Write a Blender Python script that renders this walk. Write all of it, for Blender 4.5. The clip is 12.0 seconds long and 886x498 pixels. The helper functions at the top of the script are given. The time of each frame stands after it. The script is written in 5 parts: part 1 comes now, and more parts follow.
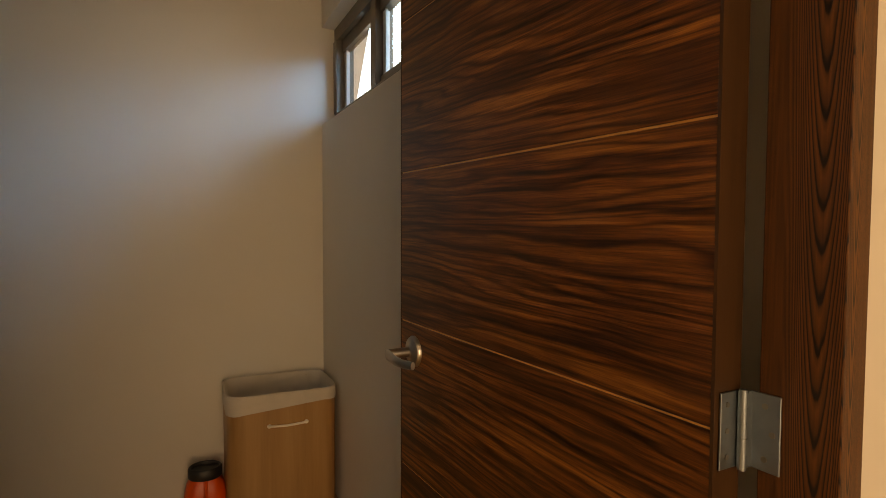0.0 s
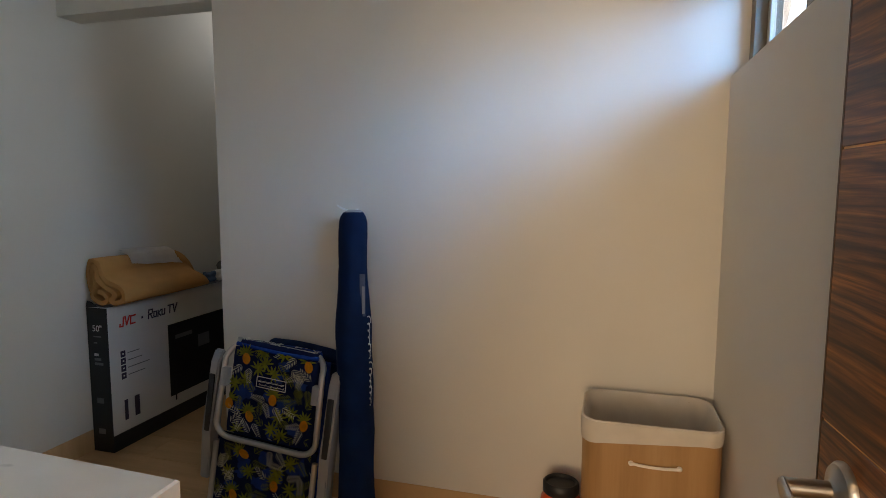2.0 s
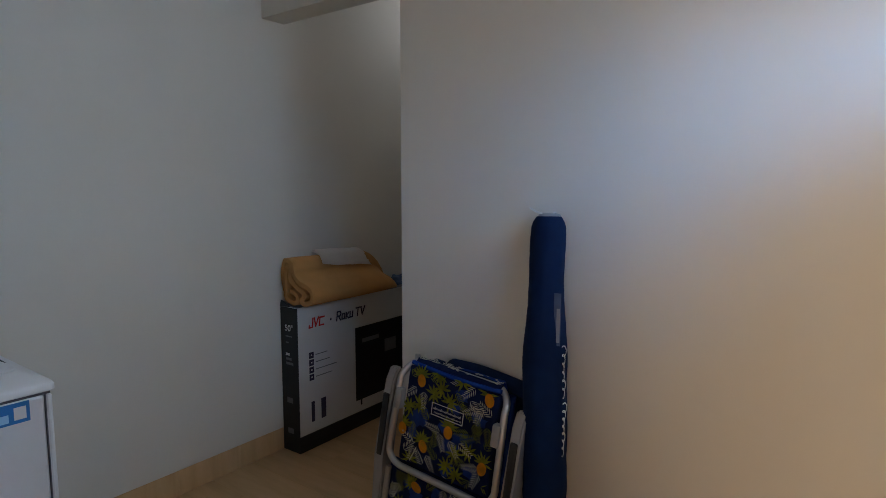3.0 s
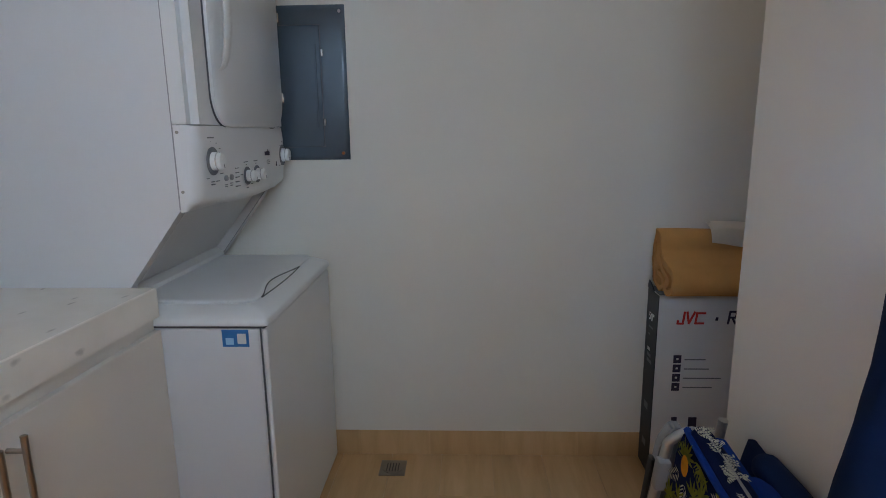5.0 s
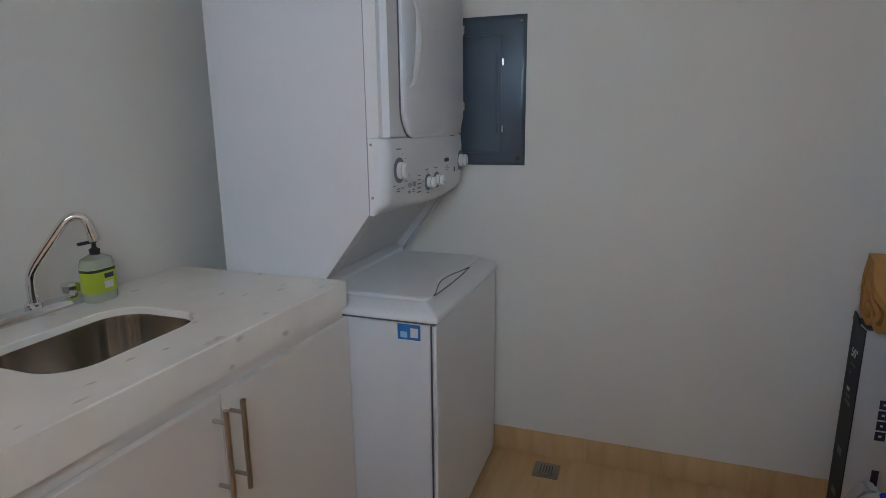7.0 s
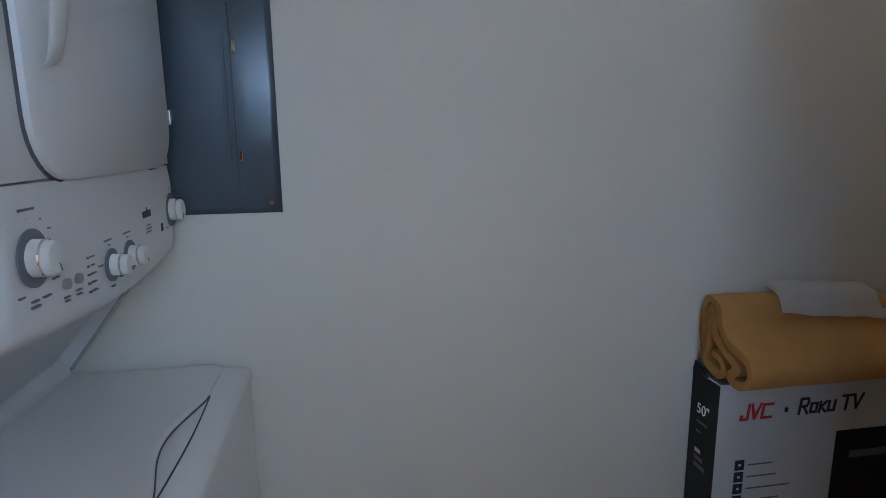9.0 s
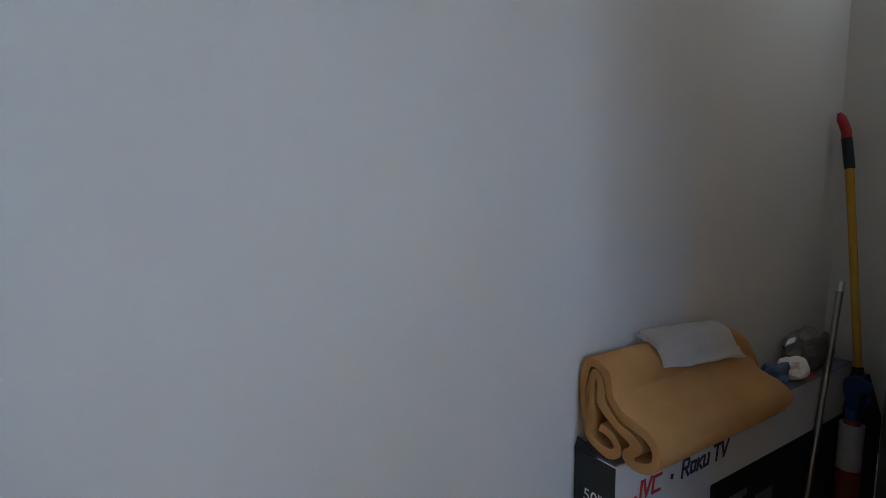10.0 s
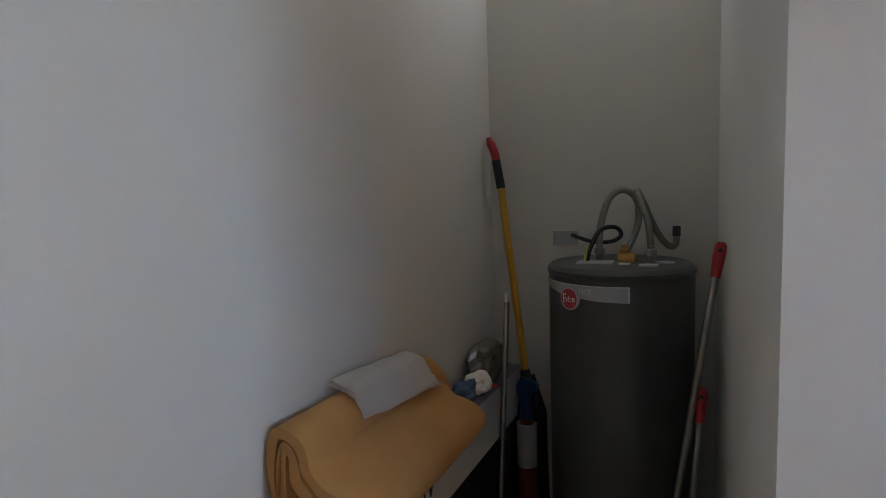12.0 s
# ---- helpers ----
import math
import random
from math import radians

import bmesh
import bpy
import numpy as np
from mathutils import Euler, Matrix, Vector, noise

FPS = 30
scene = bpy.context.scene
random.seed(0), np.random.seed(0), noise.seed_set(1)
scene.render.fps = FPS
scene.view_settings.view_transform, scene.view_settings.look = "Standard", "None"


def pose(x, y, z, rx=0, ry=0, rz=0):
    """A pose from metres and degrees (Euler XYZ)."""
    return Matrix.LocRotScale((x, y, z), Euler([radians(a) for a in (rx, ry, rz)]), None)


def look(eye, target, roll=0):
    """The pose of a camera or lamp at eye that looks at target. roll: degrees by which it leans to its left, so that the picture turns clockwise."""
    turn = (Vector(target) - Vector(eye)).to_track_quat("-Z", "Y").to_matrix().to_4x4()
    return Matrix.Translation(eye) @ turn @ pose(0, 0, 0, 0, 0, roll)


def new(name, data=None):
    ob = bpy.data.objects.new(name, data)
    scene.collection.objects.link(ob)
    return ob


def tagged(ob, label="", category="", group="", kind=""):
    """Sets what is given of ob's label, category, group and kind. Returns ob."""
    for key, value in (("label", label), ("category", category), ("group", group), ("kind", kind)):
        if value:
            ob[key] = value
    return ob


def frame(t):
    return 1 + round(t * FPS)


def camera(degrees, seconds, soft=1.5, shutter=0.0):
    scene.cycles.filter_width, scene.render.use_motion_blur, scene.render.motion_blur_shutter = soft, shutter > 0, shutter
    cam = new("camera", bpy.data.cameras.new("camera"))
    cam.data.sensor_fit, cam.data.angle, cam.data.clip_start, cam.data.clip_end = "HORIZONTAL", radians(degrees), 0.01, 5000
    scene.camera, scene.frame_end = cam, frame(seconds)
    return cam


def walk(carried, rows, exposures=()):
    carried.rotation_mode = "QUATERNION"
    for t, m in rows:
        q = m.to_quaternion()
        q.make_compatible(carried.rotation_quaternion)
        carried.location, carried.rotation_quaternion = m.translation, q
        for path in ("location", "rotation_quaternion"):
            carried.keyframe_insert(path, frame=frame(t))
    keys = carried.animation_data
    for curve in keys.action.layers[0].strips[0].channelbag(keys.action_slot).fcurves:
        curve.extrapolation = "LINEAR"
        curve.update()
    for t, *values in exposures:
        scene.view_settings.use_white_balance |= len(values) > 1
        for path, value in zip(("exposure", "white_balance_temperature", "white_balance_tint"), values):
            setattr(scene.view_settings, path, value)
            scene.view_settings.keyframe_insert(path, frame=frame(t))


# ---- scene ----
cam = camera(75.7, 12.0, soft=0.8)
PATH = [
    (0, (-0.025, 1.5, 1.19), (0.802, 3.319, 1.102), 0.2),
    (0.5, (0.085, 1.604, 1.199), (0.565, 3.54, 1.062), -0.1),
    (1, (0.195, 1.706, 1.224), (0.261, 3.697, 1.048), -0.1),
    (1.5, (0.212, 1.78, 1.253), (-0.028, 3.756, 1.063), 0.1),
    (2, (0.155, 1.918, 1.252), (-0.393, 3.831, 1.046), 0.2),
    (2.5, (0.078, 2.06, 1.262), (-0.771, 3.858, 1.049), -0.1),
    (2.7, (0.045, 2.141, 1.245), (-0.933, 3.873, 1.037), -0.0),
    (4.3, (-0.16, 2.987, 1.283), (-1.998, 3.718, 0.985), -0.6),
    (4.5, (-0.162, 3.099, 1.274), (-2.073, 3.594, 0.951), -0.6),
    (5, (-0.086, 3.301, 1.278), (-2.044, 3.221, 0.876), -0.7),
    (5.5, (-0.053, 3.36, 1.279), (-1.975, 3.042, 0.828), -0.7),
    (6, (-0.003, 3.381, 1.233), (-1.876, 2.851, 0.775), -0.8),
    (6.5, (-0.016, 3.369, 1.287), (-1.857, 2.721, 0.848), -0.7),
    (6.7, (-0.027, 3.36, 1.315), (-1.857, 2.679, 0.883), -0.6),
    (8.3, (-0.393, 2.998, 1.368), (-2.345, 2.857, 0.956), -0.6),
    (8.5, (-0.491, 3.009, 1.352), (-2.447, 2.966, 0.94), -0.7),
    (9, (-0.788, 3.03, 1.346), (-2.726, 3.359, 0.973), -0.6),
    (9.5, (-1.051, 3.038, 1.334), (-2.886, 3.765, 1.011), -1.2),
    (10, (-1.292, 3.036, 1.354), (-2.944, 4.129, 1.074), -0.8),
    (10.5, (-1.403, 3.091, 1.402), (-2.823, 4.475, 1.143), -1.2),
    (11, (-1.421, 3.117, 1.413), (-2.647, 4.676, 1.156), -1.8),
    (11.5, (-1.4, 3.125, 1.388), (-2.46, 4.803, 1.139), -1.9),
    (12, (-1.459, 3.24, 1.334), (-2.295, 5.046, 1.131), -2.0),
]
EXPOSURE = [(0.0, -0.92, 9800, 16.5), (0.5, -0.02, 9900, 18), (1.0, 0.33, 9500, 16), (1.5, 0.18, 8400, 14.5), (2.0, 0.08, 7000, 12.5), (2.5, -0.05, 6500, 13), (4.5, 0.27, 7000, 16.5), (5.5, 0.32, 7100, 17), (6.5, 0.30, 7150, 17.5), (8.5, 0.24, 6450, 16), (10.5, 0.57, 6050, 14.5), (12.0, 0.76, 6600, 16.5)]
walk(cam, [(t, look(eye, target, roll)) for t, eye, target, roll in PATH], EXPOSURE)

# ---- world, sun and daylight ----
world = bpy.data.worlds.new("sky")
scene.world = world
world.use_nodes = True
wn = world.node_tree.nodes
sky = wn.new("ShaderNodeTexSky")
sky.sky_type = "NISHITA"
sky.sun_disc = False
sky.sun_elevation = radians(38)
sky.sun_rotation = radians(255)
world.node_tree.links.new(sky.outputs[0], wn["Background"].inputs[0])
wn["Background"].inputs[1].default_value = 0.12
sun = new("sun", bpy.data.lights.new("sun", "SUN"))
sun.data.energy, sun.data.angle, sun.data.color = 5.0, radians(0.5), (1.0, 0.93, 0.82)
sun.matrix_world = look((-8, 2.1, 6.4), (0, 0, 0))


def daylight(name, eye, target, w, h, watts, color):
    lamp = new(name, bpy.data.lights.new(name, "AREA"))
    lamp.data.shape, lamp.data.size, lamp.data.size_y = "RECTANGLE", w, h
    lamp.data.energy, lamp.data.color = watts, color
    lamp.matrix_world = look(eye, target)
    return lamp


window_light = daylight("window_daylight", (0.705, 3.37, 1.82), (-1.6, 2.45, 1.15), 0.94, 0.36, 7.6, (0.50, 0.75, 1.0))
window_light.data.spread = radians(118)
daylight("sky_daylight", (2.2, 1.45, 2.45), (0.55, 3.3, 1.8), 1.3, 0.8, 78, (0.13, 0.46, 1.0))
daylight("doorway_daylight", (-0.22, -0.9, 1.1), (0.2, 2.2, 1.0), 1.0, 1.7, 56, (1.0, 0.74, 0.46))
daylight("alcove_daylight", (-1.79, 5.20, 2.38), (-1.79, 4.6, 1.9), 0.5, 0.2, 1.1, (0.74, 0.86, 1.0))


# ---- materials ----
def material(name, color, rough=0.6, metal=0.0):
    m = bpy.data.materials.new(name)
    m.use_nodes = True
    b = m.node_tree.nodes["Principled BSDF"]
    b.inputs["Base Color"].default_value = (*color, 1)
    b.inputs["Roughness"].default_value = rough
    b.inputs["Metallic"].default_value = metal
    return m


def nodes_of(m):
    return m.node_tree.nodes, m.node_tree.links, m.node_tree.nodes["Principled BSDF"]


def coords(m, scale=(1, 1, 1), turn=(0, 0, 0)):
    n, l, b = nodes_of(m)
    tc, mp = n.new("ShaderNodeTexCoord"), n.new("ShaderNodeMapping")
    mp.inputs["Scale"].default_value = scale
    mp.inputs["Rotation"].default_value = [radians(a) for a in turn]
    l.new(tc.outputs["Object"], mp.inputs[0])
    return mp.outputs[0]


def noise_node(m, vec, scale, detail=4, rough=0.5, distort=0.0):
    n, l, b = nodes_of(m)
    t = n.new("ShaderNodeTexNoise")
    t.inputs["Scale"].default_value, t.inputs["Detail"].default_value = scale, detail
    t.inputs["Roughness"].default_value, t.inputs["Distortion"].default_value = rough, distort
    l.new(vec, t.inputs["Vector"])
    return t.outputs["Fac"]


def ramp(m, fac, stops):
    n, l, b = nodes_of(m)
    r = n.new("ShaderNodeValToRGB")
    els = r.color_ramp.elements
    while len(els) < len(stops):
        els.new(0.5)
    for e, (p, c) in zip(els, stops):
        e.position, e.color = p, (*c, 1)
    l.new(fac, r.inputs[0])
    return r.outputs[0]


def bump(m, fac, strength, dist=0.002):
    n, l, b = nodes_of(m)
    k = n.new("ShaderNodeBump")
    k.inputs["Strength"].default_value, k.inputs["Distance"].default_value = strength, dist
    l.new(fac, k.inputs["Height"])
    if b.inputs["Normal"].links:
        l.new(b.inputs["Normal"].links[0].from_socket, k.inputs["Normal"])
    l.new(k.outputs[0], b.inputs["Normal"])


def base(m, color):
    n, l, b = nodes_of(m)
    l.new(color, b.inputs["Base Color"])


def mix(m, a, b_, fac, mode="MIX"):
    n, l, b = nodes_of(m)
    x = n.new("ShaderNodeMix")
    x.data_type, x.blend_type = "RGBA", mode
    for v, i in ((fac, 0), (a, 6), (b_, 7)):
        if isinstance(v, (int, float)):
            x.inputs[i].default_value = v
        elif isinstance(v, tuple):
            x.inputs[i].default_value = (*v, 1)
        else:
            l.new(v, x.inputs[i])
    return x.outputs[2]


def calc(m, op, a, b_=0.0, c_=0.0):
    n, l, bs = nodes_of(m)
    k = n.new("ShaderNodeMath")
    k.operation = op
    for i, v in enumerate((a, b_, c_)):
        if isinstance(v, (int, float)):
            k.inputs[i].default_value = v
        else:
            l.new(v, k.inputs[i])
    return k.outputs[0]


def speckled(name, color, rough=0.6, metal=0.0, vary=0.12, scale=6, fine=120, relief=0.15):
    """A plain finish with soft patches and a fine grain."""
    m = material(name, color, rough, metal)
    v = coords(m)
    lo, hi = tuple(c * (1 - vary) for c in color), tuple(min(1, c * (1 + vary)) for c in color)
    base(m, ramp(m, noise_node(m, v, scale, 5), [(0.3, lo), (0.7, hi)]))
    if relief:
        bump(m, noise_node(m, v, fine, 3), relief, 0.001)
    return m


def lumber(name, stops, along, stretch=(1.0, 14.0), rough=0.4, distort=0.6, scale=3.0, relief=0.1):
    """Wood with its grain along one axis (0, 1 or 2)."""
    m = material(name, (0.3, 0.15, 0.06), rough)
    sc = [stretch[1]] * 3
    sc[along] = stretch[0]
    v = coords(m, sc)
    big = noise_node(m, v, scale, 6, 0.6, distort)
    base(m, ramp(m, big, stops))
    fine = noise_node(m, coords(m, [s * 6 for s in sc]), scale, 3)
    bump(m, fine, relief, 0.0006)
    return m


WALL = speckled("wall_paint", (0.74, 0.70, 0.63), 0.75, vary=0.025, scale=2.2, fine=260, relief=0.10)
CEILING = speckled("ceiling_paint", (0.78, 0.75, 0.70), 0.8, vary=0.02, scale=2.0, fine=200, relief=0.1)
WHITE = speckled("white_enamel", (0.72, 0.72, 0.72), 0.28, vary=0.015, scale=5, relief=0.03)
WHITE_SIDE = speckled("white_enamel_panel", (0.69, 0.69, 0.70), 0.24, vary=0.02, scale=4, fine=300, relief=0.06)
LAMINATE = speckled("white_laminate", (0.75, 0.695, 0.63), 0.4, vary=0.02, scale=3, relief=0.03)
PLASTIC = speckled("white_plastic", (0.76, 0.76, 0.75), 0.35, vary=0.02, scale=8, relief=0.02)
GREY_PLASTIC = speckled("light_grey_plastic", (0.32, 0.32, 0.33), 0.45, vary=0.05, scale=9, relief=0.05)
DARK = speckled("black_plastic", (0.018, 0.018, 0.02), 0.45, vary=0.2, scale=9, relief=0.05)
DIAL_GREY = speckled("slate_print", (0.16, 0.17, 0.19), 0.5, vary=0.08, relief=0)
SEAM = material("dark_seam", (0.09, 0.09, 0.10), 0.7)
CHROME = material("chrome", (0.82, 0.82, 0.82), 0.08, 1.0)
NICKEL = speckled("satin_nickel", (0.50, 0.475, 0.445), 0.28, 1.0, vary=0.06, scale=20, relief=0.03)
STEEL = speckled("brushed_steel", (0.34, 0.325, 0.30), 0.30, 1.0, vary=0.1, scale=14, relief=0.08)
BOWL = speckled("satin_steel", (0.66, 0.62, 0.57), 0.13, 1.0, vary=0.08, scale=9, relief=0.02)
HINGE = speckled("zinc_hinge", (0.27, 0.315, 0.36), 0.38, 0.9, vary=0.1, scale=30, relief=0.05)
ALU = speckled("aluminium_tube", (0.50, 0.50, 0.49), 0.38, 0.85, vary=0.06, scale=20, relief=0.03)
BRONZE = speckled("bronze_aluminium", (0.19, 0.165, 0.13), 0.4, 0.4, vary=0.1, scale=12, relief=0.03)
TRACK = speckled("pale_track", (0.60, 0.58, 0.54), 0.4, 0.2, vary=0.05, relief=0)
PANEL_GREY = speckled("blue_grey_enamel", (0.085, 0.118, 0.150), 0.26, 0.25, vary=0.06, scale=7, fine=300, relief=0.03)
TANK = speckled("dark_grey_enamel", (0.075, 0.075, 0.068), 0.42, 0.1, vary=0.16, scale=5, fine=160, relief=0.08)
BRASS = speckled("brass", (0.52, 0.30, 0.09), 0.35, 0.9, vary=0.15, scale=30, relief=0.05)
HOSE = speckled("braided_hose", (0.24, 0.24, 0.205), 0.45, 0.6, vary=0.2, scale=90, fine=500, relief=0.5)
RUBBER = speckled("black_cable", (0.02, 0.02, 0.02), 0.6, relief=0.05)
YELLOW_WIRE = material("yellow_wire", (0.65, 0.55, 0.05), 0.5)
YELLOW = speckled("yellow_handle", (0.62, 0.32, 0.02), 0.4, vary=0.1, relief=0.03)
# Spray bottle's red and label paper are darkened to stand for the alcove's shade.
DARK_RED = speckled("dark_red_plastic", (0.17, 0.022, 0.012), 0.35, vary=0.15, relief=0.03)
LABEL_GREY = speckled("shaded_paper", (0.40, 0.37, 0.36), 0.7, vary=0.12, scale=20, relief=0)
RED = speckled("red_plastic", (0.45, 0.025, 0.03), 0.4, vary=0.1, relief=0.03)
ORANGE = speckled("orange_plastic", (0.80, 0.095, 0.015), 0.35, vary=0.08, relief=0.02)
LABEL_YELLOW = speckled("yellow_label", (0.80, 0.42, 0.05), 0.5, vary=0.1, relief=0)
NAVY = speckled("navy_nylon", (0.002, 0.014, 0.058), 0.8, vary=0.25, scale=10, fine=420, relief=0.25)
NAVY_DARK = speckled("navy_canvas", (0.004, 0.011, 0.058), 0.85, vary=0.3, scale=9, fine=420, relief=0.25)
ROYAL = speckled("royal_blue_canvas", (0.006, 0.042, 0.25), 0.85, vary=0.3, scale=9, fine=420, relief=0.25)
for cloth_mat in (NAVY, NAVY_DARK, ROYAL):
    cloth_mat.node_tree.nodes["Principled BSDF"].inputs["Specular IOR Level"].default_value = 0.15
BLUE_PRINT = speckled("royal_blue_print", (0.008, 0.045, 0.26), 0.85, vary=0.4, scale=30, relief=0)
FRUIT = speckled("orange_print", (0.85, 0.34, 0.01), 0.8, vary=0.2, scale=40, relief=0)
FROND = speckled("cream_print", (0.80, 0.80, 0.66), 0.8, vary=0.1, scale=40, relief=0)
LEAF = speckled("olive_print", (0.24, 0.27, 0.02), 0.8, vary=0.4, scale=60, relief=0)
SCRIPT = material("white_print", (0.8, 0.8, 0.8), 0.7)
BLANKET = speckled("mustard_fleece", (0.54, 0.262, 0.080), 0.95, vary=0.09, scale=9, fine=300, relief=0.6)
CLOTH = speckled("white_cotton", (0.93, 0.85, 0.76), 0.95, vary=0.04, scale=12, fine=220, relief=0.12)
RAG_BLUE = speckled("faded_blue_cotton", (0.10, 0.15, 0.24), 0.95, vary=0.2, scale=20, fine=220, relief=0.3)
TRIGGER = speckled("blue_plastic", (0.006, 0.05, 0.15), 0.35, vary=0.1, relief=0.03)
LINER = speckled("white_liner", (0.66, 0.60, 0.52), 0.95, vary=0.06, scale=14, fine=220, relief=0.15)
CARD_WHITE = speckled("white_card", (0.66, 0.64, 0.63), 0.6, vary=0.03, scale=4, fine=180, relief=0.06)
CARD_BLACK = speckled("black_card", (0.012, 0.012, 0.013), 0.5, vary=0.2, scale=5, relief=0.05)
CARD_GREY = speckled("grey_print", (0.16, 0.16, 0.17), 0.6, vary=0.1, relief=0)
PRINT_RED = material("red_print", (0.60, 0.03, 0.02), 0.6)
PRINT_DARK = material("dark_print", (0.03, 0.02, 0.05), 0.6)
STICKER = material("blue_sticker", (0.01, 0.15, 0.42), 0.4)
STICKER_PALE = material("pale_sticker", (0.30, 0.55, 0.75), 0.4)
GREEN_LABEL = speckled("lime_label", (0.42, 0.52, 0.03), 0.45, vary=0.08, relief=0)
SOAP = speckled("clear_bottle", (0.42, 0.45, 0.36), 0.2, vary=0.05, relief=0)
PLATE = speckled("silver_plate", (0.42, 0.42, 0.42), 0.4, 0.5, vary=0.06, relief=0)
BAG = speckled("clear_plastic_bag", (0.17, 0.15, 0.12), 0.22, vary=0.2, scale=18, relief=0.4)
SLEEVE = speckled("clear_sleeve", (0.10, 0.13, 0.20), 0.15, vary=0.2, scale=20, relief=0.1)
HAZE = material("bright_haze", (1, 1, 1), 1.0)
HAZE.node_tree.nodes["Principled BSDF"].inputs["Emission Color"].default_value = (1.0, 0.97, 0.92, 1)
HAZE.node_tree.nodes["Principled BSDF"].inputs["Emission Strength"].default_value = 2.5
GLASS = material("window_glass", (1, 1, 1), 0.0)
GLASS.node_tree.nodes["Principled BSDF"].inputs["Transmission Weight"].default_value = 1.0
GLASS.node_tree.nodes["Principled BSDF"].inputs["IOR"].default_value = 1.05
STUCCO = speckled("cream_stucco", (0.86, 0.86, 0.85), 0.9, vary=0.05, scale=3, fine=90, relief=0.3)
GROUND = speckled("pale_paving", (0.60, 0.50, 0.38), 0.9, vary=0.1, scale=3, relief=0.2)

WALNUT = material("walnut_veneer", (0.2, 0.08, 0.02), 0.34)
wn_, wl_, wb_ = nodes_of(WALNUT)
ww = wn_.new("ShaderNodeTexWave")
ww.wave_type, ww.bands_direction = "BANDS", "Z"
ww.inputs["Scale"].default_value, ww.inputs["Distortion"].default_value = 1.1, 7.0
ww.inputs["Detail"].default_value, ww.inputs["Detail Scale"].default_value, ww.inputs["Detail Roughness"].default_value = 6.0, 0.42, 0.68
warp = wn_.new("ShaderNodeTexNoise")
warp.inputs["Scale"].default_value, warp.inputs["Detail"].default_value = 2.0, 3.0
wl_.new(coords(WALNUT, (1.0, 1.1, 2.6)), warp.inputs["Vector"])
wsp = wn_.new("ShaderNodeSeparateXYZ")
wl_.new(coords(WALNUT), wsp.inputs[0])
wz = calc(WALNUT, "MULTIPLY_ADD", warp.outputs["Fac"], 0.042, calc(WALNUT, "MULTIPLY_ADD", wsp.outputs[1], -0.03, wsp.outputs[2]))
wcm = wn_.new("ShaderNodeCombineXYZ")
wl_.new(calc(WALNUT, "MULTIPLY", wsp.outputs[1], 1.0), wcm.inputs[1])
wl_.new(calc(WALNUT, "MULTIPLY", wz, 21.0), wcm.inputs[2])
wl_.new(wcm.outputs[0], ww.inputs["Vector"])
w0 = noise_node(WALNUT, wcm.outputs[0], 2.0, 8, 0.66, 0.3)
w1 = noise_node(WALNUT, coords(WALNUT, (1.0, 0.9, 5.0), (3, 0, 0)), 2.0, 4, 0.55, 0.6)
w2 = noise_node(WALNUT, coords(WALNUT, (1.0, 3.4, 170.0)), 2.0, 6, 0.7, 0.4)
wmix = calc(WALNUT, "ADD", calc(WALNUT, "MULTIPLY", ww.outputs["Fac"], 0.06), calc(WALNUT, "MULTIPLY", w0, 0.94))
wa = ramp(WALNUT, wmix, [(0.30, (0.034, 0.012, 0.003)), (0.42, (0.135, 0.046, 0.011)), (0.52, (0.28, 0.100, 0.023)), (0.66, (0.50, 0.205, 0.050))])
wt = ramp(WALNUT, w1, [(0.36, (0.38, 0.34, 0.32)), (0.60, (1.0, 1.0, 1.0))])
wf = ramp(WALNUT, w2, [(0.38, (0.36, 0.33, 0.30)), (0.58, (1, 1, 1))])
wlow = noise_node(WALNUT, coords(WALNUT, (1.0, 1.0, 11.0), (2, 0, 0)), 1.0, 2.5, 0.5, 0.2)
wring = calc(WALNUT, "FRACT", calc(WALNUT, "MULTIPLY_ADD", w2, 0.22, calc(WALNUT, "MULTIPLY_ADD", wlow, 6.5, calc(WALNUT, "MULTIPLY", wz, 56.0))))
wl = ramp(WALNUT, wring, [(0.0, (0.16, 0.12, 0.10)), (0.09, (0.40, 0.34, 0.30)), (0.30, (1, 1, 1)), (0.80, (0.92, 0.90, 0.88)), (0.97, (0.22, 0.17, 0.14))])
base(WALNUT, mix(WALNUT, mix(WALNUT, mix(WALNUT, wa, wt, 0.75, "MULTIPLY"), wf, 0.8, "MULTIPLY"), wl, 0.82, "MULTIPLY"))
bump(WALNUT, w2, 0.12, 0.0005)
EDGE = lumber("walnut_edging", [(0.3, (0.040, 0.018, 0.007)), (0.7, (0.070, 0.032, 0.012))], 2)
INLAY = speckled("pale_groove", (0.66, 0.36, 0.13), 0.4, vary=0.2, scale=20, relief=0)
PINE = material("stained_pine", (0.15, 0.05, 0.015), 0.42)


